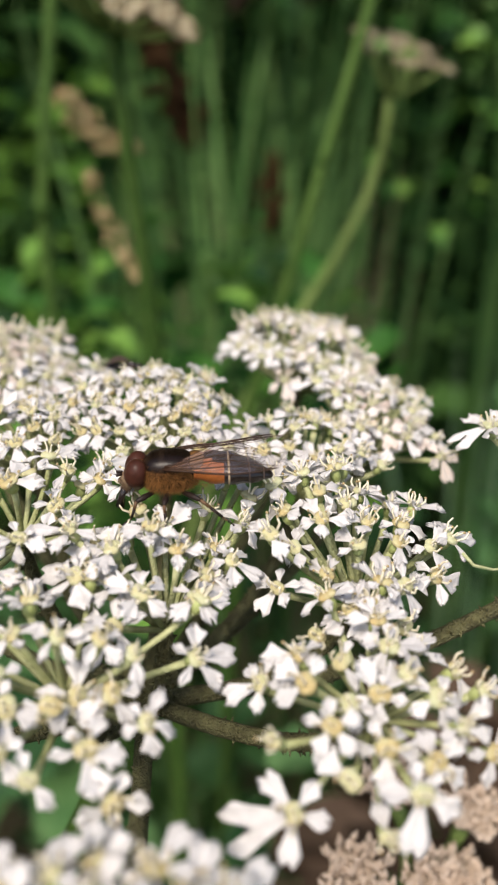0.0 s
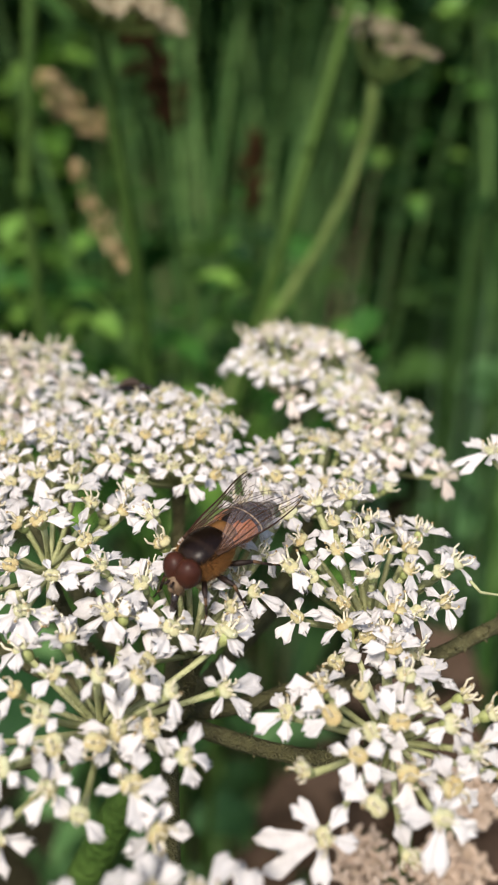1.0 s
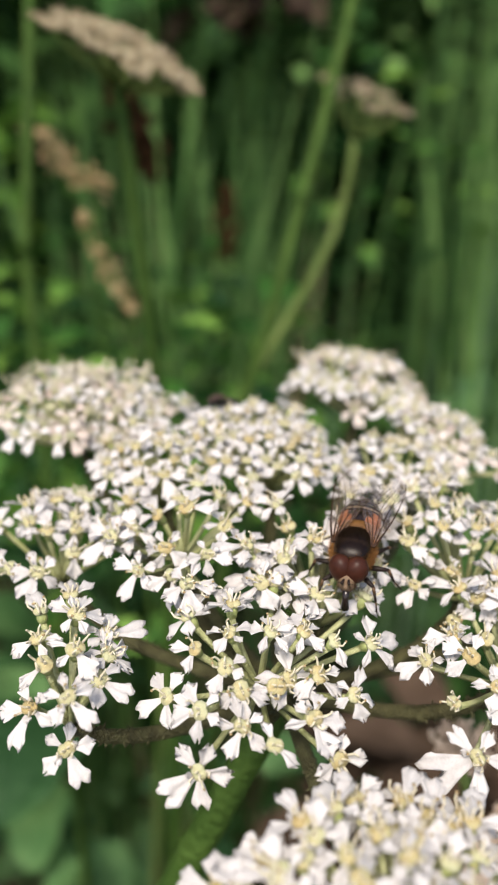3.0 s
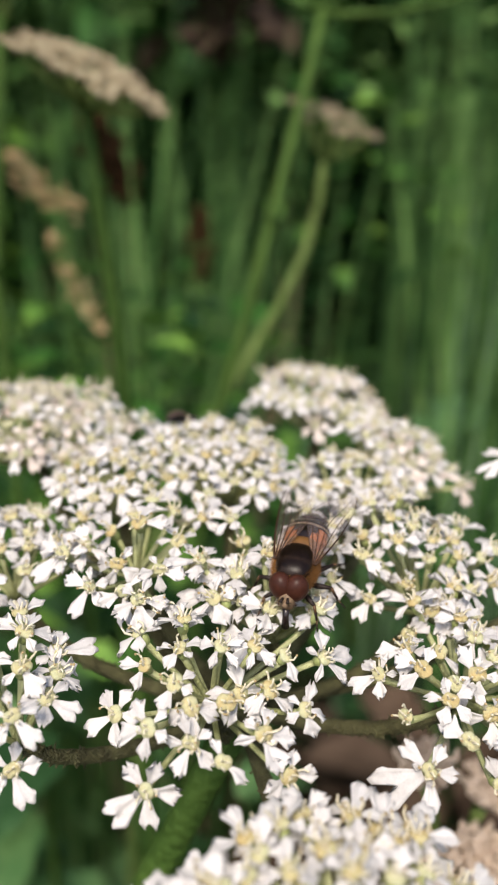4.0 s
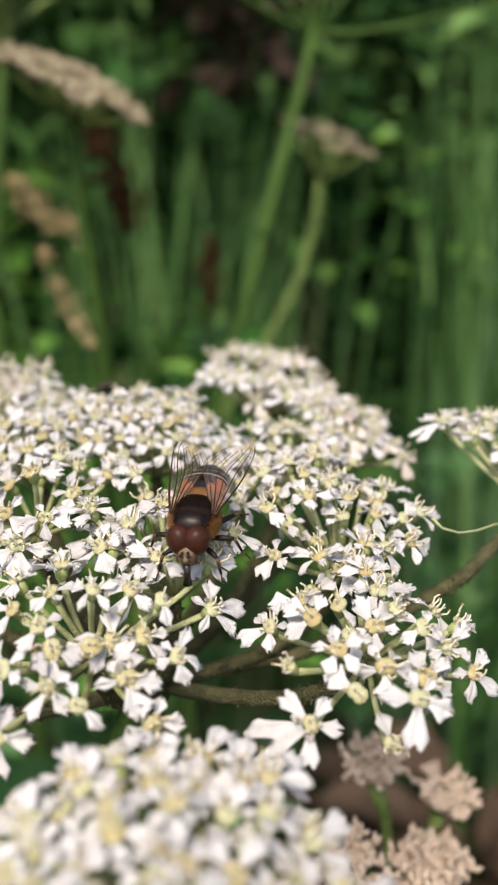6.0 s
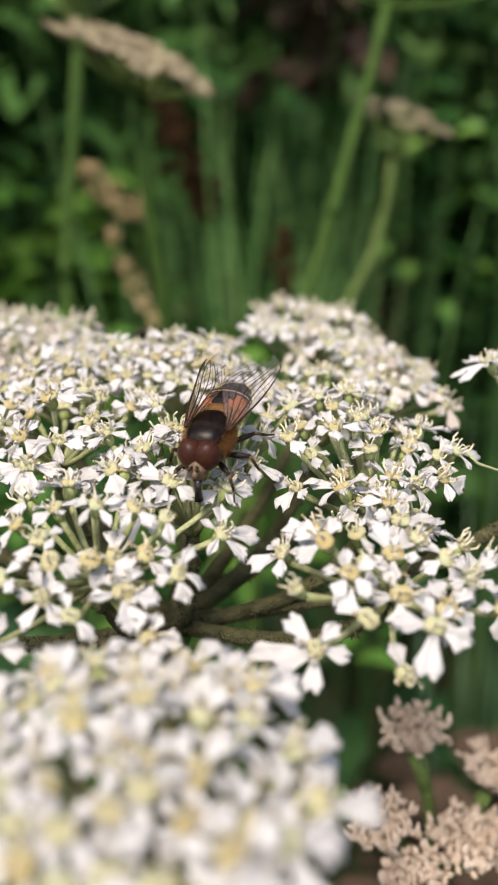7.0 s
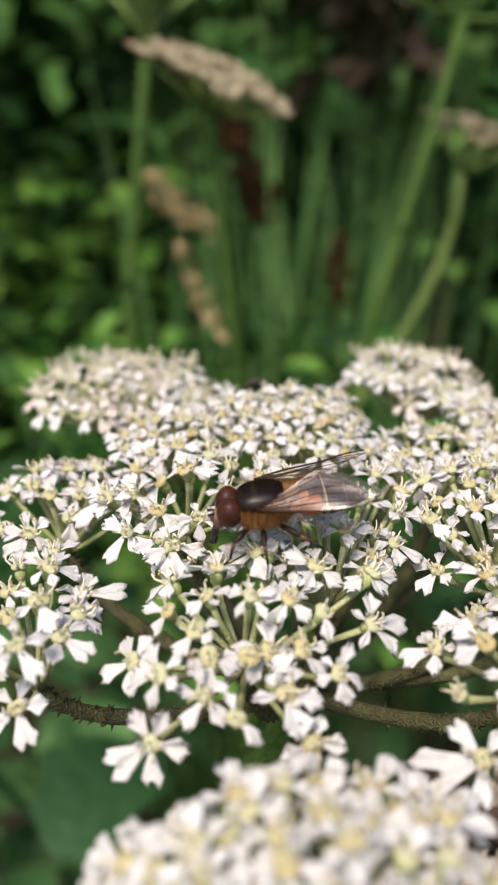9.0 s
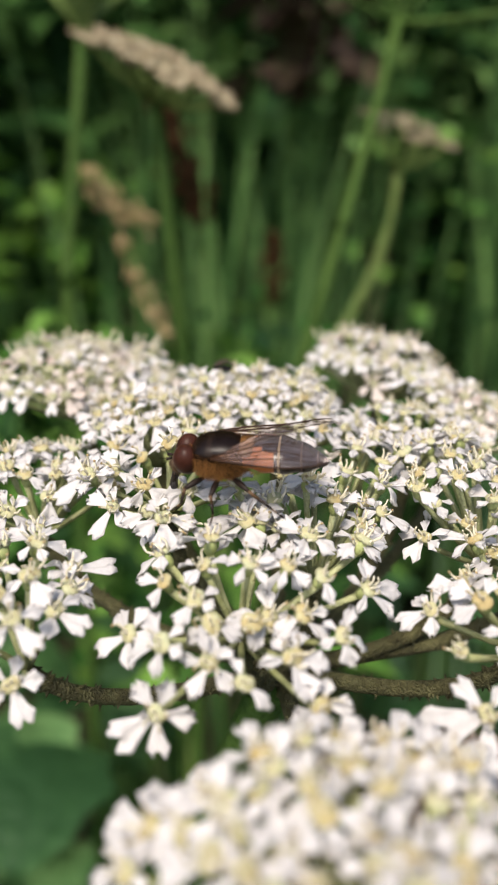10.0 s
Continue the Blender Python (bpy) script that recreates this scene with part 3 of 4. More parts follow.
def umbellet(centre, radius, top, slope, sites, seed, spacing=0.26, base=None, density=1.0, dome=0.22, old=0.0, spent=0.24, via=(), size=1.0):
    """One umbellet: its ray from the hub, its pedicels, and florets at the known sites and between them."""
    rnd = random.Random(seed)
    cx, cy = centre
    known = [Vector(s) for s in sites]
    sites = list(known)
    n = int(4.0 * (radius / spacing) ** 2)
    for k in range(n):
        r, a = radius * math.sqrt((k + 0.5) / n), k * 2.399963 + seed
        x, y = cx + r * math.cos(a) + rnd.gauss(0, 0.03), cy + r * math.sin(a) + rnd.gauss(0, 0.03)
        z = top + slope[0] * (x - cx) + slope[1] * (y - cy) + dome * (0.35 - (r / radius) ** 2) + rnd.gauss(0, 0.05)
        q = Vector((x, y, z))
        if rnd.random() < density and all((q.x - g[0]) ** 2 + (q.y - g[1]) ** 2 > g[2] ** 2 for g in CLEARINGS) and all((q - s).xy.length > spacing * 0.78 for s in PLACED + sites):
            sites.append(q)
    PLACED.extend(sites)
    base = Vector(base or (cx, cy, top - 0.75))
    foot = Vector(HUB)
    bm = bmesh.new()
    out = base - foot
    knee = Vector((foot.x + 0.8 * out.x, foot.y + 0.8 * out.y, foot.z + 0.15 * out.z))
    pts = [foot.lerp(knee, i / 8).lerp(knee.lerp(base, i / 8), i / 8) for i in range(9)]
    if via:
        way = [foot, *[Vector(q) for q in via], base]
        pts = [way[int(i / 8 * (len(way) - 1) * 0.9999)].lerp(way[int(i / 8 * (len(way) - 1) * 0.9999) + 1], i / 8 * (len(way) - 1) * 0.9999 % 1) for i in range(9)]
    tube(bm, [W(*p) - BASE for p in pts], [0.00086 - 0.0002 * i / 8 for i in range(9)], 8)
    for k in range(150):
        u = rnd.random() * 7.99
        p = pts[int(u)].lerp(pts[int(u) + 1], u % 1)
        d = Vector((rnd.gauss(0, 1), rnd.gauss(0, 1), rnd.gauss(0, 1))).normalized()
        tube(bm, [W(*p) - BASE + d * 0.0006, W(*p) - BASE + d * 0.0009, W(*p) - BASE + d * rnd.uniform(0.00098, 0.0013)], [0.00024, 0.00013, 0.00004], 4)
    ray = part("ray", bm, M_RAY, umbel, "olive-green bristly ray")
    for s in sites:
        d = (s - base)
        normal = d.normalized() * 0.7 + Vector((0, -0.36, 0.62)) + Vector((rnd.gauss(0, 0.15), rnd.gauss(0, 0.15), 0))
        flat = Vector((s.x - cx, s.y - cy, 0))
        far = flat.length / radius
        key = tuple(round(c, 2) for c in s)
        rim = 1.2 if key in SHOWY else min(0.75, max(0.0, far - 0.3))
        if key in SHOWY:
            flat, far = Vector((*SHOWY[key], 0)), 1
        single = add_floret(W(*s), normal, rnd, flat if far > 0.2 else Vector((rnd.gauss(0, 1), rnd.gauss(0, 1), 0)), rim, rnd.random() < spent, rnd.random() < old and rim < 1, size if rim < 1 else 1.0)
        bm = bmesh.new()
        nn = normal.normalized()
        end = W(*s) - BASE - nn * 0.0013
        tube(bm, bend(W(*base) - BASE, end, (d.normalized() - nn) * 0.0006, 4), [0.00034, 0.0003, 0.00028, 0.00028, 0.00033], 5)
        if single:
            part("pedicel", bm, M_PEDICEL, ray)
        else:
            into_rest(finish(bm, "pedicel", M_PEDICEL), Matrix(), 5)


umbellet((-1.35, 4.45), 0.95, -3.88, (0.0, 0.41),
         [(-1.99, 3.81, -4.36), (-1.39, 3.78, -4.11), (-0.87, 3.77, -4.30), (-0.68, 4.14, -3.98), (-0.39, 4.76, -3.95), (-1.05, 3.95, -4.02), (-0.94, 4.36, -3.93), (-2.23, 4.44, -4.12), (-1.96, 4.07, -3.97), (-1.63, 3.96, -4.06), (-1.33, 4.58, -3.62), (-1.62, 4.98, -3.60), (-2.01, 5.06, -3.76), (-1.97, 4.63, -3.79), (-1.73, 4.38, -3.80), (-1.67, 4.68, -3.68), (-0.79, 4.49, -3.69), (-1.32, 4.21, -3.90), (-1.04, 4.59, -3.65), (-0.36, 5.17, -3.72)],
         20, spacing=0.24, base=(-1.39, 4.8, -4.4), density=0.12, spent=0.34)
umbellet((-1.95, 6.1), 0.8, -3.4, (0.05, 0.06),
         [(-2.01, 5.24, -3.53), (-2.46, 5.58, -3.58), (-1.81, 5.52, -3.40), (-1.33, 6.73, -3.37), (-1.53, 6.65, -3.53), (-1.61, 5.97, -3.36), (-1.98, 5.98, -3.14), (-1.62, 6.52, -3.31), (-1.84, 6.79, -3.30), (-2.73, 6.02, -3.45), (-2.50, 6.11, -3.45), (-2.20, 5.72, -3.43)],
         21, spacing=0.24, base=(-2.04, 6.3, -3.95), density=0.2, spent=0.35)
umbellet((-0.7, 2.35), 0.95, -4.02, (-0.1, -0.05),
         [(-1.08, 3.03, -4.00), (-0.82, 2.76, -3.95), (-0.53, 3.16, -4.12), (-1.25, 2.79, -3.97), (-1.08, 2.59, -3.92), (-0.71, 2.48, -3.85), (-0.44, 2.77, -4.04), (-1.04, 2.35, -3.87), (-1.58, 2.75, -4.11), (-0.40, 2.07, -3.98), (0.02, 2.32, -4.27), (-0.16, 2.10, -4.17), (-0.43, 1.86, -4.08), (-0.64, 1.92, -3.94), (-1.36, 2.63, -3.97), (-1.10, 2.02, -4.00), (-0.16, 2.62, -4.10), (0.13, 2.76, -4.45), (-1.94, 2.61, -4.20), (-2.05, 2.43, -4.30), (-1.74, 2.50, -4.12)],
         33, spacing=0.205, base=None, density=1)
umbellet((-0.7, 5.6), 0.7, -3.6, (-0.1, 0.1),
         [(-0.40, 5.21, -3.74), (-1.42, 5.61, -3.37), (-1.33, 5.26, -3.58), (-1.05, 5.27, -3.65), (-0.95, 6.11, -3.49), (-1.00, 5.76, -3.52), (-1.04, 6.30, -3.32), (0.00, 6.32, -3.47), (0.24, 6.62, -3.42), (-0.22, 6.60, -3.42), (-0.36, 6.22, -3.52), (-0.04, 6.02, -3.56), (0.02, 6.86, -3.42)],
         22, base=None, density=0.9)
umbellet((0.97, 4.55), 0.9, -4.02, (-0.1, 0.37),
         [(0.29, 3.77, -4.39), (0.16, 4.08, -4.08), (0.08, 4.60, -4.05), (0.67, 4.71, -3.95), (0.55, 4.11, -3.98), (0.66, 3.88, -4.22), (0.91, 3.75, -4.59), (1.26, 4.95, -4.02), (0.39, 4.37, -3.85), (0.91, 4.42, -3.99), (0.92, 4.08, -4.14), (1.10, 3.76, -4.21)],
         23, base=(0.95, 4.75, -4.55), density=0.8)
umbellet((-3.1, 4.75), 0.5, -3.88, (0.13, 0.3),
         [(-3.05, 4.13, -4.33), (-2.78, 4.48, -3.93), (-2.74, 5.00, -3.86), (-3.08, 5.38, -3.68), (-2.99, 5.00, -3.63), (-2.98, 4.65, -3.73), (-3.00, 4.13, -3.80), (-3.35, 5.30, -3.78)],
         24, base=None, density=0.5)
umbellet((-3.35, 6.7), 0.8, -3.62, (0.1, 0.09),
         [(-2.58, 6.71, -3.42), (-3.14, 6.22, -3.74), (-3.03, 7.02, -3.55), (-3.34, 7.25, -3.65), (-3.16, 6.82, -3.64), (-3.37, 7.07, -3.56), (-3.14, 7.24, -3.61), (-3.12, 6.51, -3.63), (-3.42, 6.50, -3.63)],
         25, base=None, density=0.45)
umbellet((0.95, 5.95), 0.9, -3.64, (-0.15, 0.4),
         [(0.53, 5.16, -4.07), (0.23, 5.50, -3.86), (0.81, 5.30, -3.91), (0.17, 5.68, -3.46), (1.25, 5.51, -3.85), (1.02, 5.21, -4.03), (0.60, 5.89, -3.44), (0.99, 6.44, -3.49), (0.90, 5.77, -3.62), (0.60, 6.19, -3.34), (1.26, 5.91, -3.68), (1.29, 6.58, -3.71), (0.76, 6.55, -3.30)],
         26, base=None, density=0.8, spent=0.35)
umbellet((-0.9, 7.9), 0.98, -3.22, (-0.1, 0.08),
         [(-0.74, 6.93, -3.32), (-0.27, 8.29, -3.38), (-0.62, 8.15, -3.05), (-1.02, 7.39, -3.32), (-1.35, 7.72, -3.15), (-1.59, 8.57, -3.27)],
         27, spacing=0.22, size=0.85, base=None, density=0.95, old=0.2, spent=0.45)
umbellet((-2.2, 7.6), 0.7, -3.22, (0.05, 0),
         [(-2.47, 7.20, -3.22), (-2.01, 7.66, -3.20), (-2.85, 8.05, -3.31), (-1.54, 7.63, -3.14), (-2.19, 6.98, -3.26), (-1.89, 8.32, -3.27)],
         28, spacing=0.22, size=0.85, base=None, density=0.9, old=0.2, spent=0.45)
umbellet((0.55, 7.6), 0.8, -3.45, (-0.1, 0.05),
         [(0.68, 7.36, -3.60), (0.14, 7.10, -3.39), (1.15, 7.80, -3.46), (0.44, 8.13, -3.40), (0.60, 7.90, -3.39)],
         29, spacing=0.22, size=0.85, base=None, density=0.95, spent=0.45)
umbellet((-3.3, 9.3), 1.15, -3.2, (-0.05, 0.1),
         [(-3.04, 8.97, -3.36), (-3.45, 9.74, -3.22), (-2.69, 9.65, -3.23), (-3.64, 9.22, -3.44), (-2.98, 8.65, -3.55), (-4.32, 9.18, -3.37), (-3.69, 8.62, -3.28), (-4.01, 9.19, -3.14), (-3.31, 8.78, -3.33), (-3.62, 9.82, -3.15), (-2.97, 10.05, -3.13), (-2.39, 9.64, -3.36), (-1.88, 9.52, -3.41)],
         30, spacing=0.22, size=0.85, base=None, density=1, old=0.5)
umbellet((0.64, 10.0), 0.93, -3.2, (-0.15, 0.1),
         [(0.53, 9.99, -3.47), (0.96, 9.65, -3.53), (-0.18, 10.36, -3.37), (0.51, 9.74, -3.43)],
         31, spacing=0.22, size=0.85, base=None, density=1, old=0.4)
umbellet((1.4, 8.75), 0.8, -3.5, (-0.35, 0),
         [(2.09, 9.45, -3.77), (2.05, 8.19, -3.75), (1.90, 8.43, -3.68), (2.05, 7.86, -3.83)],
         32, spacing=0.22, size=0.85, base=None, density=0.9, old=0.25)
umbellet((2.95, 7.3), 0.6, -3.3, (0, 0), [(2.3, 7.15, -3.15)], 41, base=(3.2, 6.7, -4.05), via=((0.6, 6.02, -5.25), (1.72, 6.08, -4.83), (2.3, 6.2, -4.57)))

rest = part("floret_rest", REST, [M_OVARY, M_DISC, M_STAMEN, M_ANTHER, M_PETAL, M_PEDICEL, M_BLUSH], umbel)
rest["kind"] = "stuff"
bm = bmesh.new()
tube(bm, [W(*q) - BASE for q in ((-9.5, 13, -95), (-9.0, 12, -60), (-7.0, 9, -30), (-4.0, 6.8, -14), (-2.85, 6.35, -10.4), (-2.07, 6.16, -8.21), (-1.4, 6.06, -6.6), HUB)], [0.006, 0.005, 0.004, 0.003, 0.0025, 0.0022, 0.002, 0.0022], 12)
part("stem", bm, M_STEM, umbel)


bm = bmesh.new()
tube(bm, [W(*q) - BASE for q in ((1.73, 5.64, -3.62), (1.82, 5.60, -3.71), (2.01, 5.67, -3.80), (2.22, 5.76, -3.83), (2.48, 5.95, -3.86), (2.86, 6.12, -3.93))], [0.00016, 0.00014, 0.00012, 0.00011, 0.0001, 0.00007], 5)
part("filament", bm, M_PEDICEL, umbel, "thin pale curved filament")


# ---- the hoverfly ----
def fly_mat(name, base, rough, spec=0.5, bump=0.2, scale=1600):
    return mat(name, [tuple(c * 0.6 for c in base), base, tuple(c * 1.25 for c in base)], scale, rough, bump, spec=spec)


M_EYE = fly_mat("eye_red_brown", (0.040, 0.013, 0.008), 0.4, 0.14, 0.05)
M_FACE = fly_mat("face_tan", (0.15, 0.10, 0.062), 0.55, 0.2)
M_DUST = fly_mat("thorax_brown_dust", (0.014, 0.0075, 0.0045), 0.36, 0.2, 0.08)
M_THORAX = fly_mat("thorax_dark_brown", (0.0065, 0.0028, 0.0016), 0.34, 0.2, 0.08)
M_FLANK = fly_mat("flank_rust", (0.075, 0.034, 0.012), 0.55, 0.15)
M_SCUT = fly_mat("scutellum_honey", (0.13, 0.062, 0.020), 0.35, 0.35, 0.05)
M_DUSK = fly_mat("cuticle_dusky_band", (0.055, 0.038, 0.030), 0.4, 0.3)
M_SHIN = fly_mat("shin_tan", (0.085, 0.045, 0.020), 0.45, 0.3)
M_HAIR = fly_mat("hair_golden", (0.23, 0.105, 0.030), 0.6, 0.2)
M_DARKHAIR = fly_mat("hair_dark", (0.008, 0.0035, 0.0018), 0.7, 0.1)
M_BLACK = fly_mat("cuticle_black", (0.013, 0.008, 0.007), 0.25, 0.5, 0.05)
M_ORANGE = fly_mat("cuticle_orange", (0.30, 0.092, 0.022), 0.4, 0.3, 0.1)
M_BAND = fly_mat("cuticle_pale_band", (0.34, 0.26, 0.17), 0.5, 0.3)
M_LEG = fly_mat("leg_dark", (0.014, 0.008, 0.006), 0.5, 0.2)
M_VEIN = fly_mat("vein_brown", (0.03, 0.013, 0.006), 0.5, 0.2)
M_WING = bpy.data.materials.new("wing_membrane")
M_WING.use_nodes = True
wt = M_WING.node_tree
wb, wtr, wmx = wt.nodes["Principled BSDF"], wt.nodes.new("ShaderNodeBsdfTransparent"), wt.nodes.new("ShaderNodeMixShader")
wco, wsep, wramp, wden = (wt.nodes.new("ShaderNode" + k) for k in ("TexCoord", "SeparateXYZ", "ValToRGB", "MapRange"))
wt.links.new(wco.outputs["Object"], wsep.inputs[0])
wden.inputs["From Min"].default_value, wden.inputs["From Max"].default_value = -0.0045, 0.0
wden.inputs["To Min"].default_value, wden.inputs["To Max"].default_value = 0.0, 1.0
wt.links.new(wsep.outputs["X"], wden.inputs["Value"])
wramp.color_ramp.elements[0].color, wramp.color_ramp.elements[1].color = (0.50, 0.42, 0.42, 1), (0.40, 0.17, 0.05, 1)
wt.links.new(wden.outputs[0], wramp.inputs[0])
wt.links.new(wramp.outputs[0], wb.inputs["Base Color"])
wb.inputs["Roughness"].default_value, wb.inputs["Specular IOR Level"].default_value = 0.22, 0.7
wtr.inputs[0].default_value = (0.97, 0.95, 0.93, 1)
wmix = wt.nodes.new("ShaderNodeMath")
wmix.operation, wmix.inputs[1].default_value, wmix.inputs[2].default_value = "MULTIPLY_ADD", 0.22, 0.05
wt.links.new(wden.outputs[0], wmix.inputs[0])
wt.links.new(wmix.outputs[0], wmx.inputs[0])
wt.links.new(wtr.outputs[0], wmx.inputs[1]), wt.links.new(wb.outputs[0], wmx.inputs[2])
wgl, wsh = wt.nodes.new("ShaderNodeBsdfGlossy"), wt.nodes.new("ShaderNodeMixShader")
wgl.inputs["Color"].default_value, wgl.inputs["Roughness"].default_value = (0.92, 0.82, 0.82, 1), 0.28
wsh.inputs[0].default_value = 0.055
wt.links.new(wmx.outputs[0], wsh.inputs[1]), wt.links.new(wgl.outputs[0], wsh.inputs[2])
wt.links.new(wsh.outputs[0], wt.nodes["Material Output"].inputs["Surface"])

MM = 0.0011
fly = thing("hoverfly", (0, 0, 0), "orange and dark brown hoverfly feeding on the white florets", "insect")


def fuzz(bm, centre, size, count, length, seed, keep, thick=0.018):
    """Short hairs that stand off an egg-shaped body."""
    rnd = random.Random(seed)
    made = 0
    while made < count:
        d = Vector((rnd.gauss(0, 1), rnd.gauss(0, 1), rnd.gauss(0, 1))).normalized()
        if not keep(d):
            continue
        p = Vector(centre) + Vector((d.x * size[0], d.y * size[1], d.z * size[2]))
        w = (d + Vector((rnd.gauss(0, 0.25) - 0.3, rnd.gauss(0, 0.25), rnd.gauss(0, 0.25)))).normalized()
        tube(bm, [p * MM, (p + w * rnd.uniform(0.6, 1.0) * length) * MM], [thick * MM, thick * 0.3 * MM], 3, cap=False)
        made += 1


bm = bmesh.new()
ball(bm, (0, 0, 0), (1, 1, 1), 40, 28)
for v in bm.verts:
    d = v.co.copy()
    q = (d.x ** 4 + d.y ** 4 + d.z ** 4) ** 0.25
    d = d.lerp(d / q, 0.45)
    v.co = Vector((2.15 * d.x, 1.68 * d.y, 1.62 * d.z)) * MM
for f in bm.faces:
    c = f.calc_center_median() / MM
    if c.z < 0.62 or c.x < -1.9:
        f.material_index = 1
    elif 0.35 < c.x < 0.75 or (c.x > 1.5 and abs(c.y) < 1.0):
        f.material_index = 2
thorax = part("thorax", bm, [M_THORAX, M_FLANK, M_DUST], fly, "dark brown glossy thorax")
bm = bmesh.new()
fuzz(bm, (0, 0, 0), (2.2, 1.72, 1.62), 5200, 0.52, 1, lambda d: -0.75 < d.z < 0.30 + 0.25 * abs(math.sin(d.x * 40 + d.y * 67)) or d.x < -0.86, 0.012)
part("thorax_hair", bm, M_HAIR, thorax, "golden-tan fuzz")
bm = bmesh.new()
fuzz(bm, (0, 0, 0), (2.2, 1.72, 1.62), 1500, 0.34, 2, lambda d: d.z > 0.1 or (d.z > -0.6 and math.sin(d.x * 9 + d.z * 5) > 0.1), 0.010)
part("back_hair", bm, M_DARKHAIR, thorax, "short dark brown fuzz")
bm = bmesh.new()
ball(bm, (-2.05 * MM, 0, 0.88 * MM), (0.85 * MM, 1.35 * MM, 0.45 * MM), 18, 12)
part("scutellum", bm, M_SCUT, fly, "honey-brown shield behind the thorax")
bm = bmesh.new()
segs, around = 44, 26
rings = []
for i in range(segs + 1):
    u = i / segs
    x = -1.7 - 6.3 * u
    w = 1.98 * (math.sin(math.pi * (0.16 + 0.84 * u)) ** 0.62) * (1.0 - 0.12 * u) + 0.02
    h = w * (0.60 - 0.05 * u)
    zc = 0.25 - 0.9 * u * u
    step = 0.05 * math.cos(u * 4 * 2 * math.pi)
    rings.append([bm.verts.new((x * MM, (w + step) * math.cos(a) * MM, (zc + (h + step) * math.sin(a)) * MM)) for a in (2 * math.pi * k / around for k in range(around))])
for i, (a, b) in enumerate(zip(rings, rings[1:])):
    u = (i + 0.5) / segs
    for k in range(around):
        f = bm.faces.new((a[k], a[(k + 1) % around], b[(k + 1) % around], b[k]))
        ang = 2 * math.pi * (k + 0.5) / around
        top = math.sin(ang)
        side = abs(math.cos(ang))
        slot = 0
        if 0.02 < u < 0.38 and side > 0.36 + 1.5 * abs(u - 0.18):
            slot = 1
        for edge, half in ((0.442, 0.013), (0.690, 0.013), (0.870, 0.013)):
            if abs(u - edge) <= half:
                slot = 2 if edge < 0.5 else 3
        f.material_index = slot
bm.faces.new(rings[0][::-1]), bm.faces.new(rings[-1])
part("abdomen", bm, [M_BLACK, M_ORANGE, M_BAND, M_DUSK], fly, "black abdomen with orange sides and a thin pale band")
bm = bmesh.new()
fuzz(bm, (-2.7, 0, 0.1), (1.1, 1.8, 1.05), 400, 0.3, 3, lambda d: abs(d.y) > 0.45, 0.01)
part("abdomen_hair", bm, M_HAIR, fly)

bm = bmesh.new()
ball(bm, (2.45 * MM, 0, -0.4 * MM), (0.75 * MM, 1.25 * MM, 1.05 * MM), 18, 12)
ball(bm, (3.25 * MM, 0, -0.75 * MM), (0.55 * MM, 0.72 * MM, 0.85 * MM), 14, 10)
ball(bm, (3.7 * MM, 0, -0.75 * MM), (0.28 * MM, 0.3 * MM, 0.3 * MM), 10, 8)
head = part("head", bm, M_FACE, fly, "pale tan face")
bm = bmesh.new()
fuzz(bm, (3.2, 0, -0.75), (0.56, 0.74, 0.86), 240, 0.3, 6, lambda d: d.x > -0.2 and d.z < 0.6, 0.012)
part("face_hair", bm, M_SHIN, head)
for s in (-1, 1):
    bm = bmesh.new()
    ball(bm, (2.5 * MM, s * 0.64 * MM, 0.12 * MM), (0.92 * MM, 1.02 * MM, 1.2 * MM), 24, 16, 0, Euler((radians(-16 * s), radians(-6), radians(20 * s))).to_quaternion())
    part("eye", bm, M_EYE, head, "large red-brown compound eye")
    bm = bmesh.new()
    tube(bm, [(3.6 * MM, s * 0.2 * MM, -0.1 * MM), (4.05 * MM, s * 0.3 * MM, -0.15 * MM)], [0.1 * MM, 0.13 * MM], 6)
    tube(bm, [(4.0 * MM, s * 0.3 * MM, -0.1 * MM), (4.4 * MM, s * 0.7 * MM, 0.25 * MM)], [0.03 * MM, 0.015 * MM], 4)
    part("antenna", bm, M_LEG, head)
bm = bmesh.new()
tube(bm, [(3.4 * MM, 0, -1.3 * MM), (3.75 * MM, 0, -2.1 * MM), (3.95 * MM, 0, -3.0 * MM)], [0.34 * MM, 0.26 * MM, 0.36 * MM], 8)
part("proboscis", bm, M_BLACK, head)


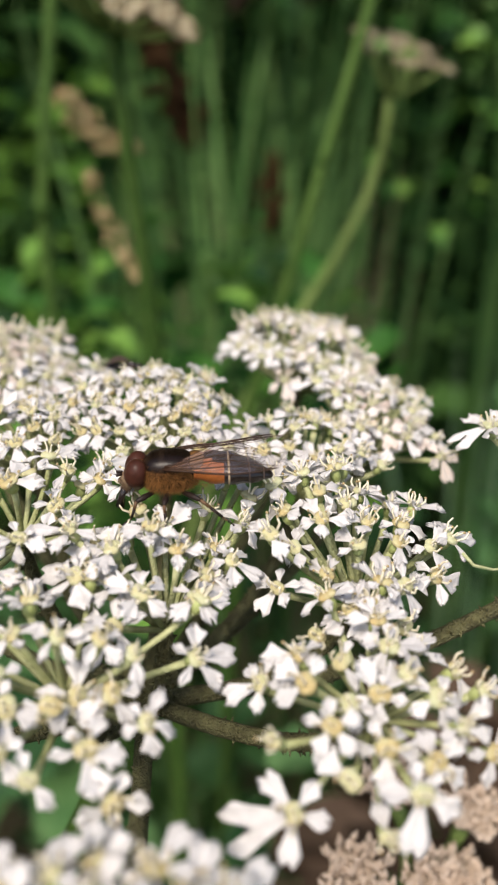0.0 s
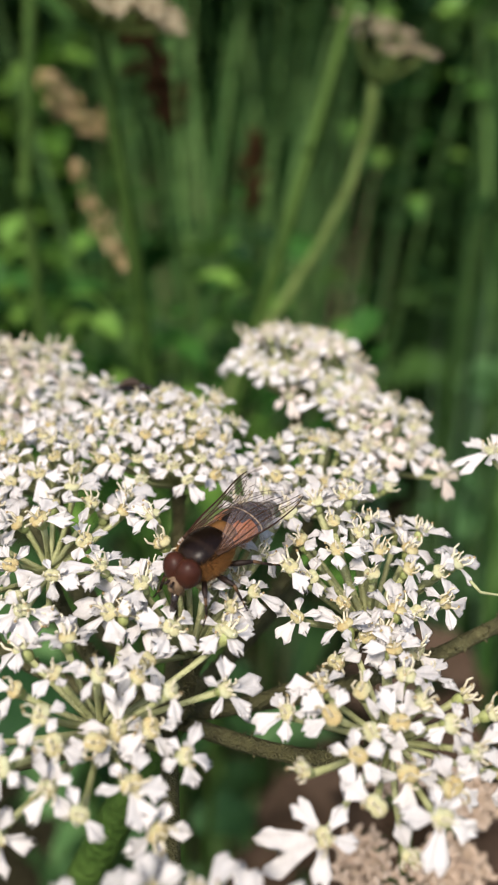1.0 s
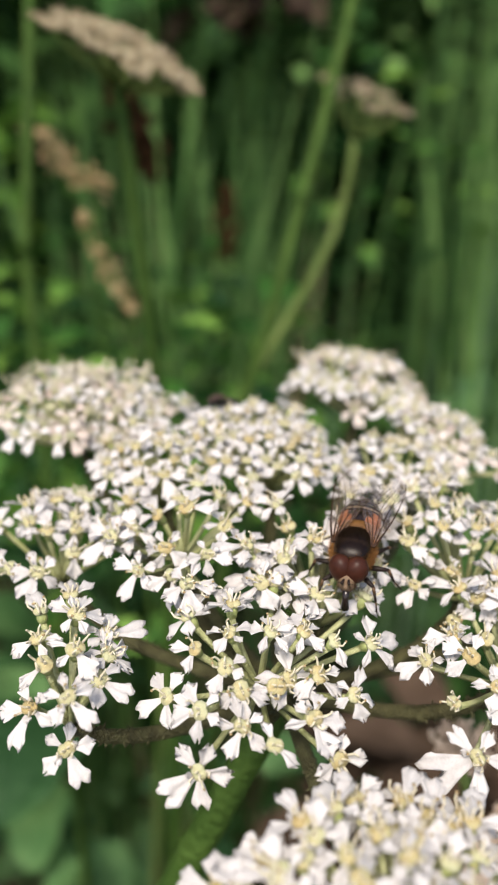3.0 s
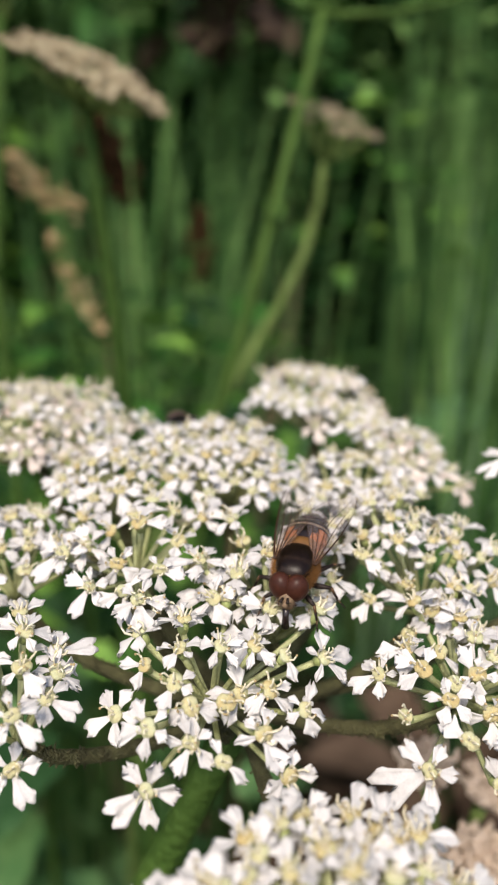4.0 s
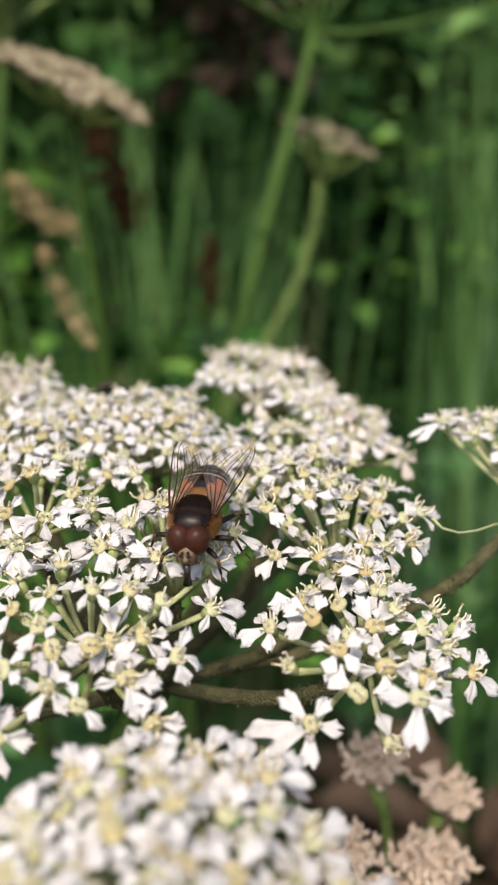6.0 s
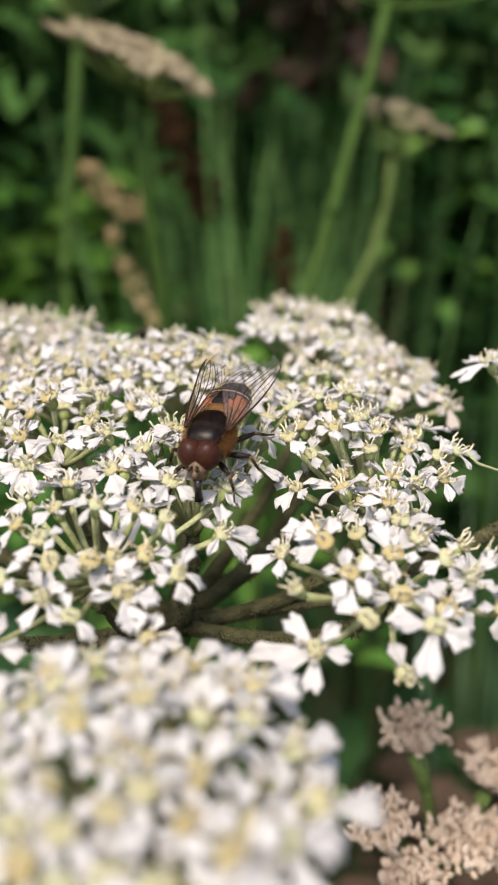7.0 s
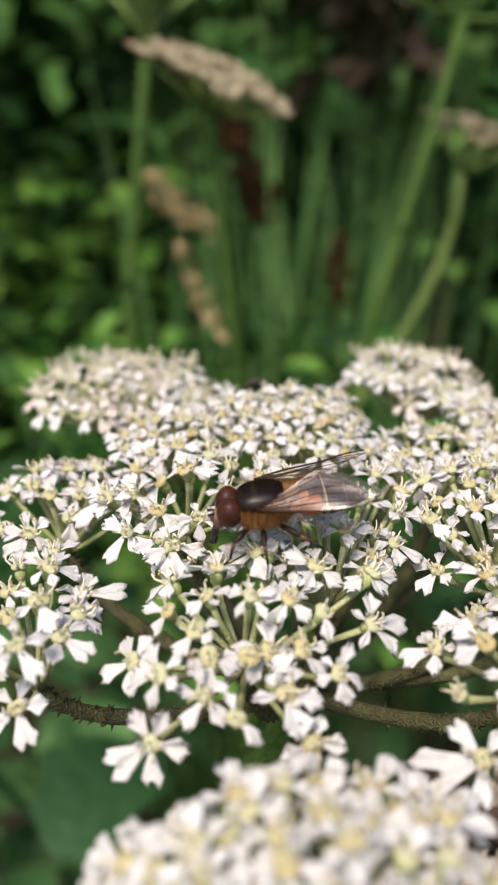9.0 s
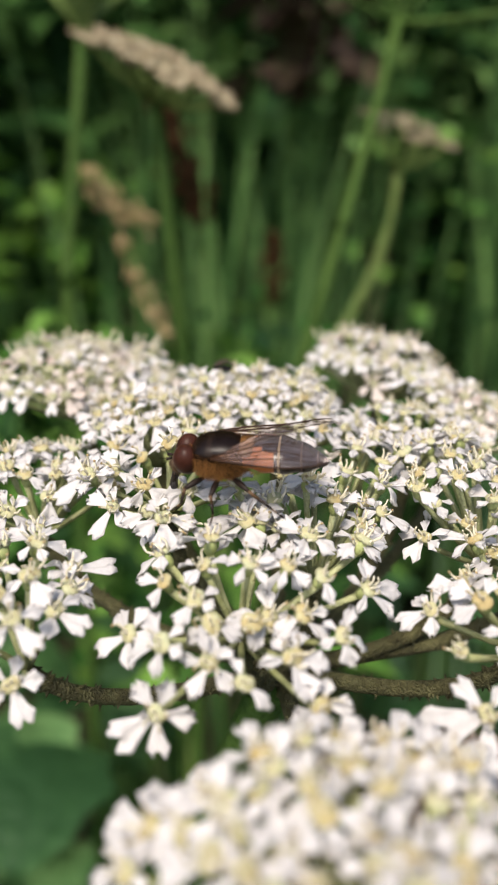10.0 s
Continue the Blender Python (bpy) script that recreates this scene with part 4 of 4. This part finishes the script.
def wing(s):
    """A wing on its hinge, pointing backwards: a thin membrane with raised veins."""
    bm = bmesh.new()
    n, L = 14, 9.2

    def edge(u):
        lead = 0.35 + 0.35 * math.sin(u * math.pi) - 0.9 * max(0, u - 0.8) ** 1.5 * 6
        trail = 0.35 - 3.0 * math.sin(math.pi * min(1, u * 0.88 + 0.1)) ** 0.8 * (0.35 + 0.65 * min(1, u * 2.2))
        return lead, trail
    rows = []
    for i in range(n + 1):
        u = i / n
        lead, trail = edge(u)
        if i == n:
            lead, trail = -0.75, -1.05
        rows.append([bm.verts.new((-L * u * MM, s * (lead + (trail - lead) * j / 5) * MM, (0.10 * math.sin(j * 2.1 + u * 9) * (0.3 + u)) * MM)) for j in range(6)])
    for a, b in zip(rows, rows[1:]):
        for j in range(5):
            bm.faces.new((a[j], a[j + 1], b[j + 1], b[j]))
    ob = new("wing", finish(bm, "wing", M_WING))
    ob.parent = fly
    ob["label"] = "clear brownish veined wing"
    bm = bmesh.new()
    for j, stop, r in ((0, 13, 0.11), (1, 13, 0.07), (2, 13, 0.06), (3, 11, 0.06), (4, 9, 0.05), (5, 12, 0.03)):
        pts = []
        for i in range(stop + 1):
            u = i / n
            lead, trail = edge(u)
            pts.append(Vector((-L * u * MM, s * (lead + (trail - lead) * j / 5) * MM, (0.10 * math.sin(j * 2.1 + u * 9) * (0.3 + u) + 0.02) * MM)))
        tube(bm, pts, [r * 0.78 * MM * (1.3 - 0.8 * i / stop) for i in range(stop + 1)], 4)
    for u, j in ((0.22, 1), (0.35, 1), (0.55, 0), (0.42, 2), (0.5, 2), (0.66, 1), (0.62, 3), (0.78, 2), (0.45, 4), (0.3, 3), (0.7, 4), (0.86, 1), (0.56, 3)):
        lead, trail = edge(u)
        ends = edge(u + 0.04)
        tube(bm, [(-L * u * MM, s * (lead + (trail - lead) * j / 5) * MM, 0.03 * MM), (-L * (u + 0.04) * MM, s * (ends[0] + (ends[1] - ends[0]) * (j + 1) / 5) * MM, 0.03 * MM)], 0.022 * MM, 4)
    for u, j in ((0.3, 0.5), (0.3, 1.5), (0.4, 2.5), (0.35, 3.5), (0.3, 4.5)):
        pts = []
        for i in range(7):
            w = u + (0.9 - 0.05 * j - u) * i / 6
            lead, trail = edge(w)
            pts.append((-L * w * MM, s * (lead + (trail - lead) * (j + 0.15 * math.sin(i)) / 5) * MM, (0.10 * math.sin(j * 2.1 + w * 9) * (0.3 + w) + 0.02) * MM))
        tube(bm, pts, 0.02 * MM, 4)
    part("venation", bm, M_VEIN, ob)
    return ob


wings = {s: wing(s) for s in (-1, 1)}


FAT = 0.85


def leg(s, hip, knee, ankle, foot):
    bm = bmesh.new()
    tube(bm, [hip, Vector(hip).lerp(Vector(knee), 0.5) * 1.0, knee], [0.22 * FAT * MM, 0.3 * FAT * MM, 0.17 * FAT * MM], 7)
    low = Vector(knee).lerp(Vector(ankle), 0.45)
    tube(bm, [knee, low], [0.17 * FAT * MM, 0.15 * FAT * MM], 6, 1)
    tube(bm, [low, ankle], [0.15 * FAT * MM, 0.12 * FAT * MM], 6)
    for k in range(5):
        a, b = Vector(ankle).lerp(Vector(foot), k / 5), Vector(ankle).lerp(Vector(foot), (k + 0.9) / 5)
        tube(bm, [a, b], [0.07 * FAT * MM, 0.1 * FAT * MM], 5, 1 if k < 2 else 0)
    part("leg", bm, [M_LEG, M_SHIN], fly, "thin dark leg with a tan shin")


for s in (-1, 1):
    for hip, knee, ankle, foot in (((1.3, 0.9, -1.4), (2.5, 2.1, -1.5), (2.9, 2.4, -2.7), (3.6, 2.6, -3.2)),
                                   ((0.2, 1.1, -1.5), (0.4, 3.1, -1.3), (0.3, 3.6, -2.6), (0.5, 4.3, -3.2)),
                                   ((-1.0, 1.0, -1.4), (-2.3, 2.7, -1.2), (-3.9, 3.1, -2.5), (-4.8, 3.4, -3.1))):
        leg(s, *[Vector((x, y * s, z)) * MM for x, y, z in (hip, knee, ankle, foot)])

# ---- a tiny dark fly on the far florets ----
gnat = thing("gnat", W(-1.42, 8.75, -3.13), "tiny black fly resting on the white florets", "insect")
bm = bmesh.new()
ball(bm, (-0.5 * MM, 0, 0), (1.3 * MM, 0.42 * MM, 0.4 * MM), 10, 7)
ball(bm, (0.9 * MM, 0, 0.08 * MM), (0.6 * MM, 0.48 * MM, 0.5 * MM), 10, 7)
ball(bm, (1.65 * MM, 0, 0.02 * MM), (0.3 * MM, 0.42 * MM, 0.36 * MM), 8, 6)
part("body", bm, M_BLACK, gnat)
for s in (-1, 1):
    bm = bmesh.new()
    leaf_into(bm, pose(0.6 * MM, 0.2 * s * MM, 0.45 * MM, 4, 0, 90 - 10 * s), 2.6 * MM, 0.55 * MM)
    part("wing", bm, M_DUSK, gnat)
    bm = bmesh.new()
    for x in (1.1, 0.6, 0.0):
        tube(bm, [(x * MM, 0.2 * s * MM, -0.2 * MM), ((x + 0.1) * MM, 0.9 * s * MM, 0.0), ((x + 0.2) * MM, 1.3 * s * MM, -0.9 * MM)], 0.06 * MM, 4)
    part("legs", bm, M_LEG, gnat)


def motions():
    """The hoverfly's way over the florets: place of its thorax in the plan and heading; its wings spread and fold."""
    for s in (-1, 1):
        walk(wings[s], [(t, pose(0.3 * MM, s * 1.4 * MM, 1.0 * MM, -20 * s, 4, -spread * s - 3)) for t, spread in
                        ((0.0, 9), (2.0, 9), (3.3, 10), (4.0, 11), (5.0, 12), (6.5, 11), (8.0, 10), (8.5, 9), (9.0, 8), (10.0, 7))])
    way = [
        (0.0, -0.67, 6.16, -3.13, -176, 0), (0.2, -0.68, 6.04, -3.19, -164, 2), (0.4, -0.51, 5.79, -3.21, -141, 5), (0.6, -0.45, 5.75, -3.24, -134, 7),
        (1.0, -0.55, 5.58, -3.24, -132, 8), (1.5, -0.68, 5.57, -3.24, -138, 7), (2.0, -0.74, 5.57, -3.24, -137, 8), (2.6, -0.55, 5.42, -3.27, -125, 9),
        (3.3, -0.46, 5.23, -3.31, -106, 11), (3.5, -0.46, 5.21, -3.31, -107, 12), (4.0, -0.57, 5.26, -3.31, -114, 12), (4.5, -0.56, 5.28, -3.31, -116, 12),
        (5.0, -0.34, 5.18, -3.31, -101, 12), (5.7, -0.46, 5.13, -3.31, -103, 14), (6.5, -0.53, 5.13, -3.31, -104, 18), (7.0, -0.49, 5.27, -3.31, -107, 19),
        (7.5, -0.64, 5.21, -3.31, -110, 19), (8.0, -0.64, 5.26, -3.29, -117, 18), (8.25, -1.09, 5.33, -3.29, -131, 14), (8.5, -1.15, 5.08, -3.24, -140, 10),
        (9.0, -1.26, 5.2, -3.13, -171, 6), (9.5, -1.52, 5.56, -3.06, -188, 3), (10.0, -1.54, 5.34, -3.03, -190, 3),
    ]
    walk(fly, [(t, Matrix.Translation(W(x, y, z)) @ pose(0, 0, 0, -18 * min(1, max(0, t - 8.0)), dip, yaw)) for t, x, y, z, yaw, dip in way])


motions()
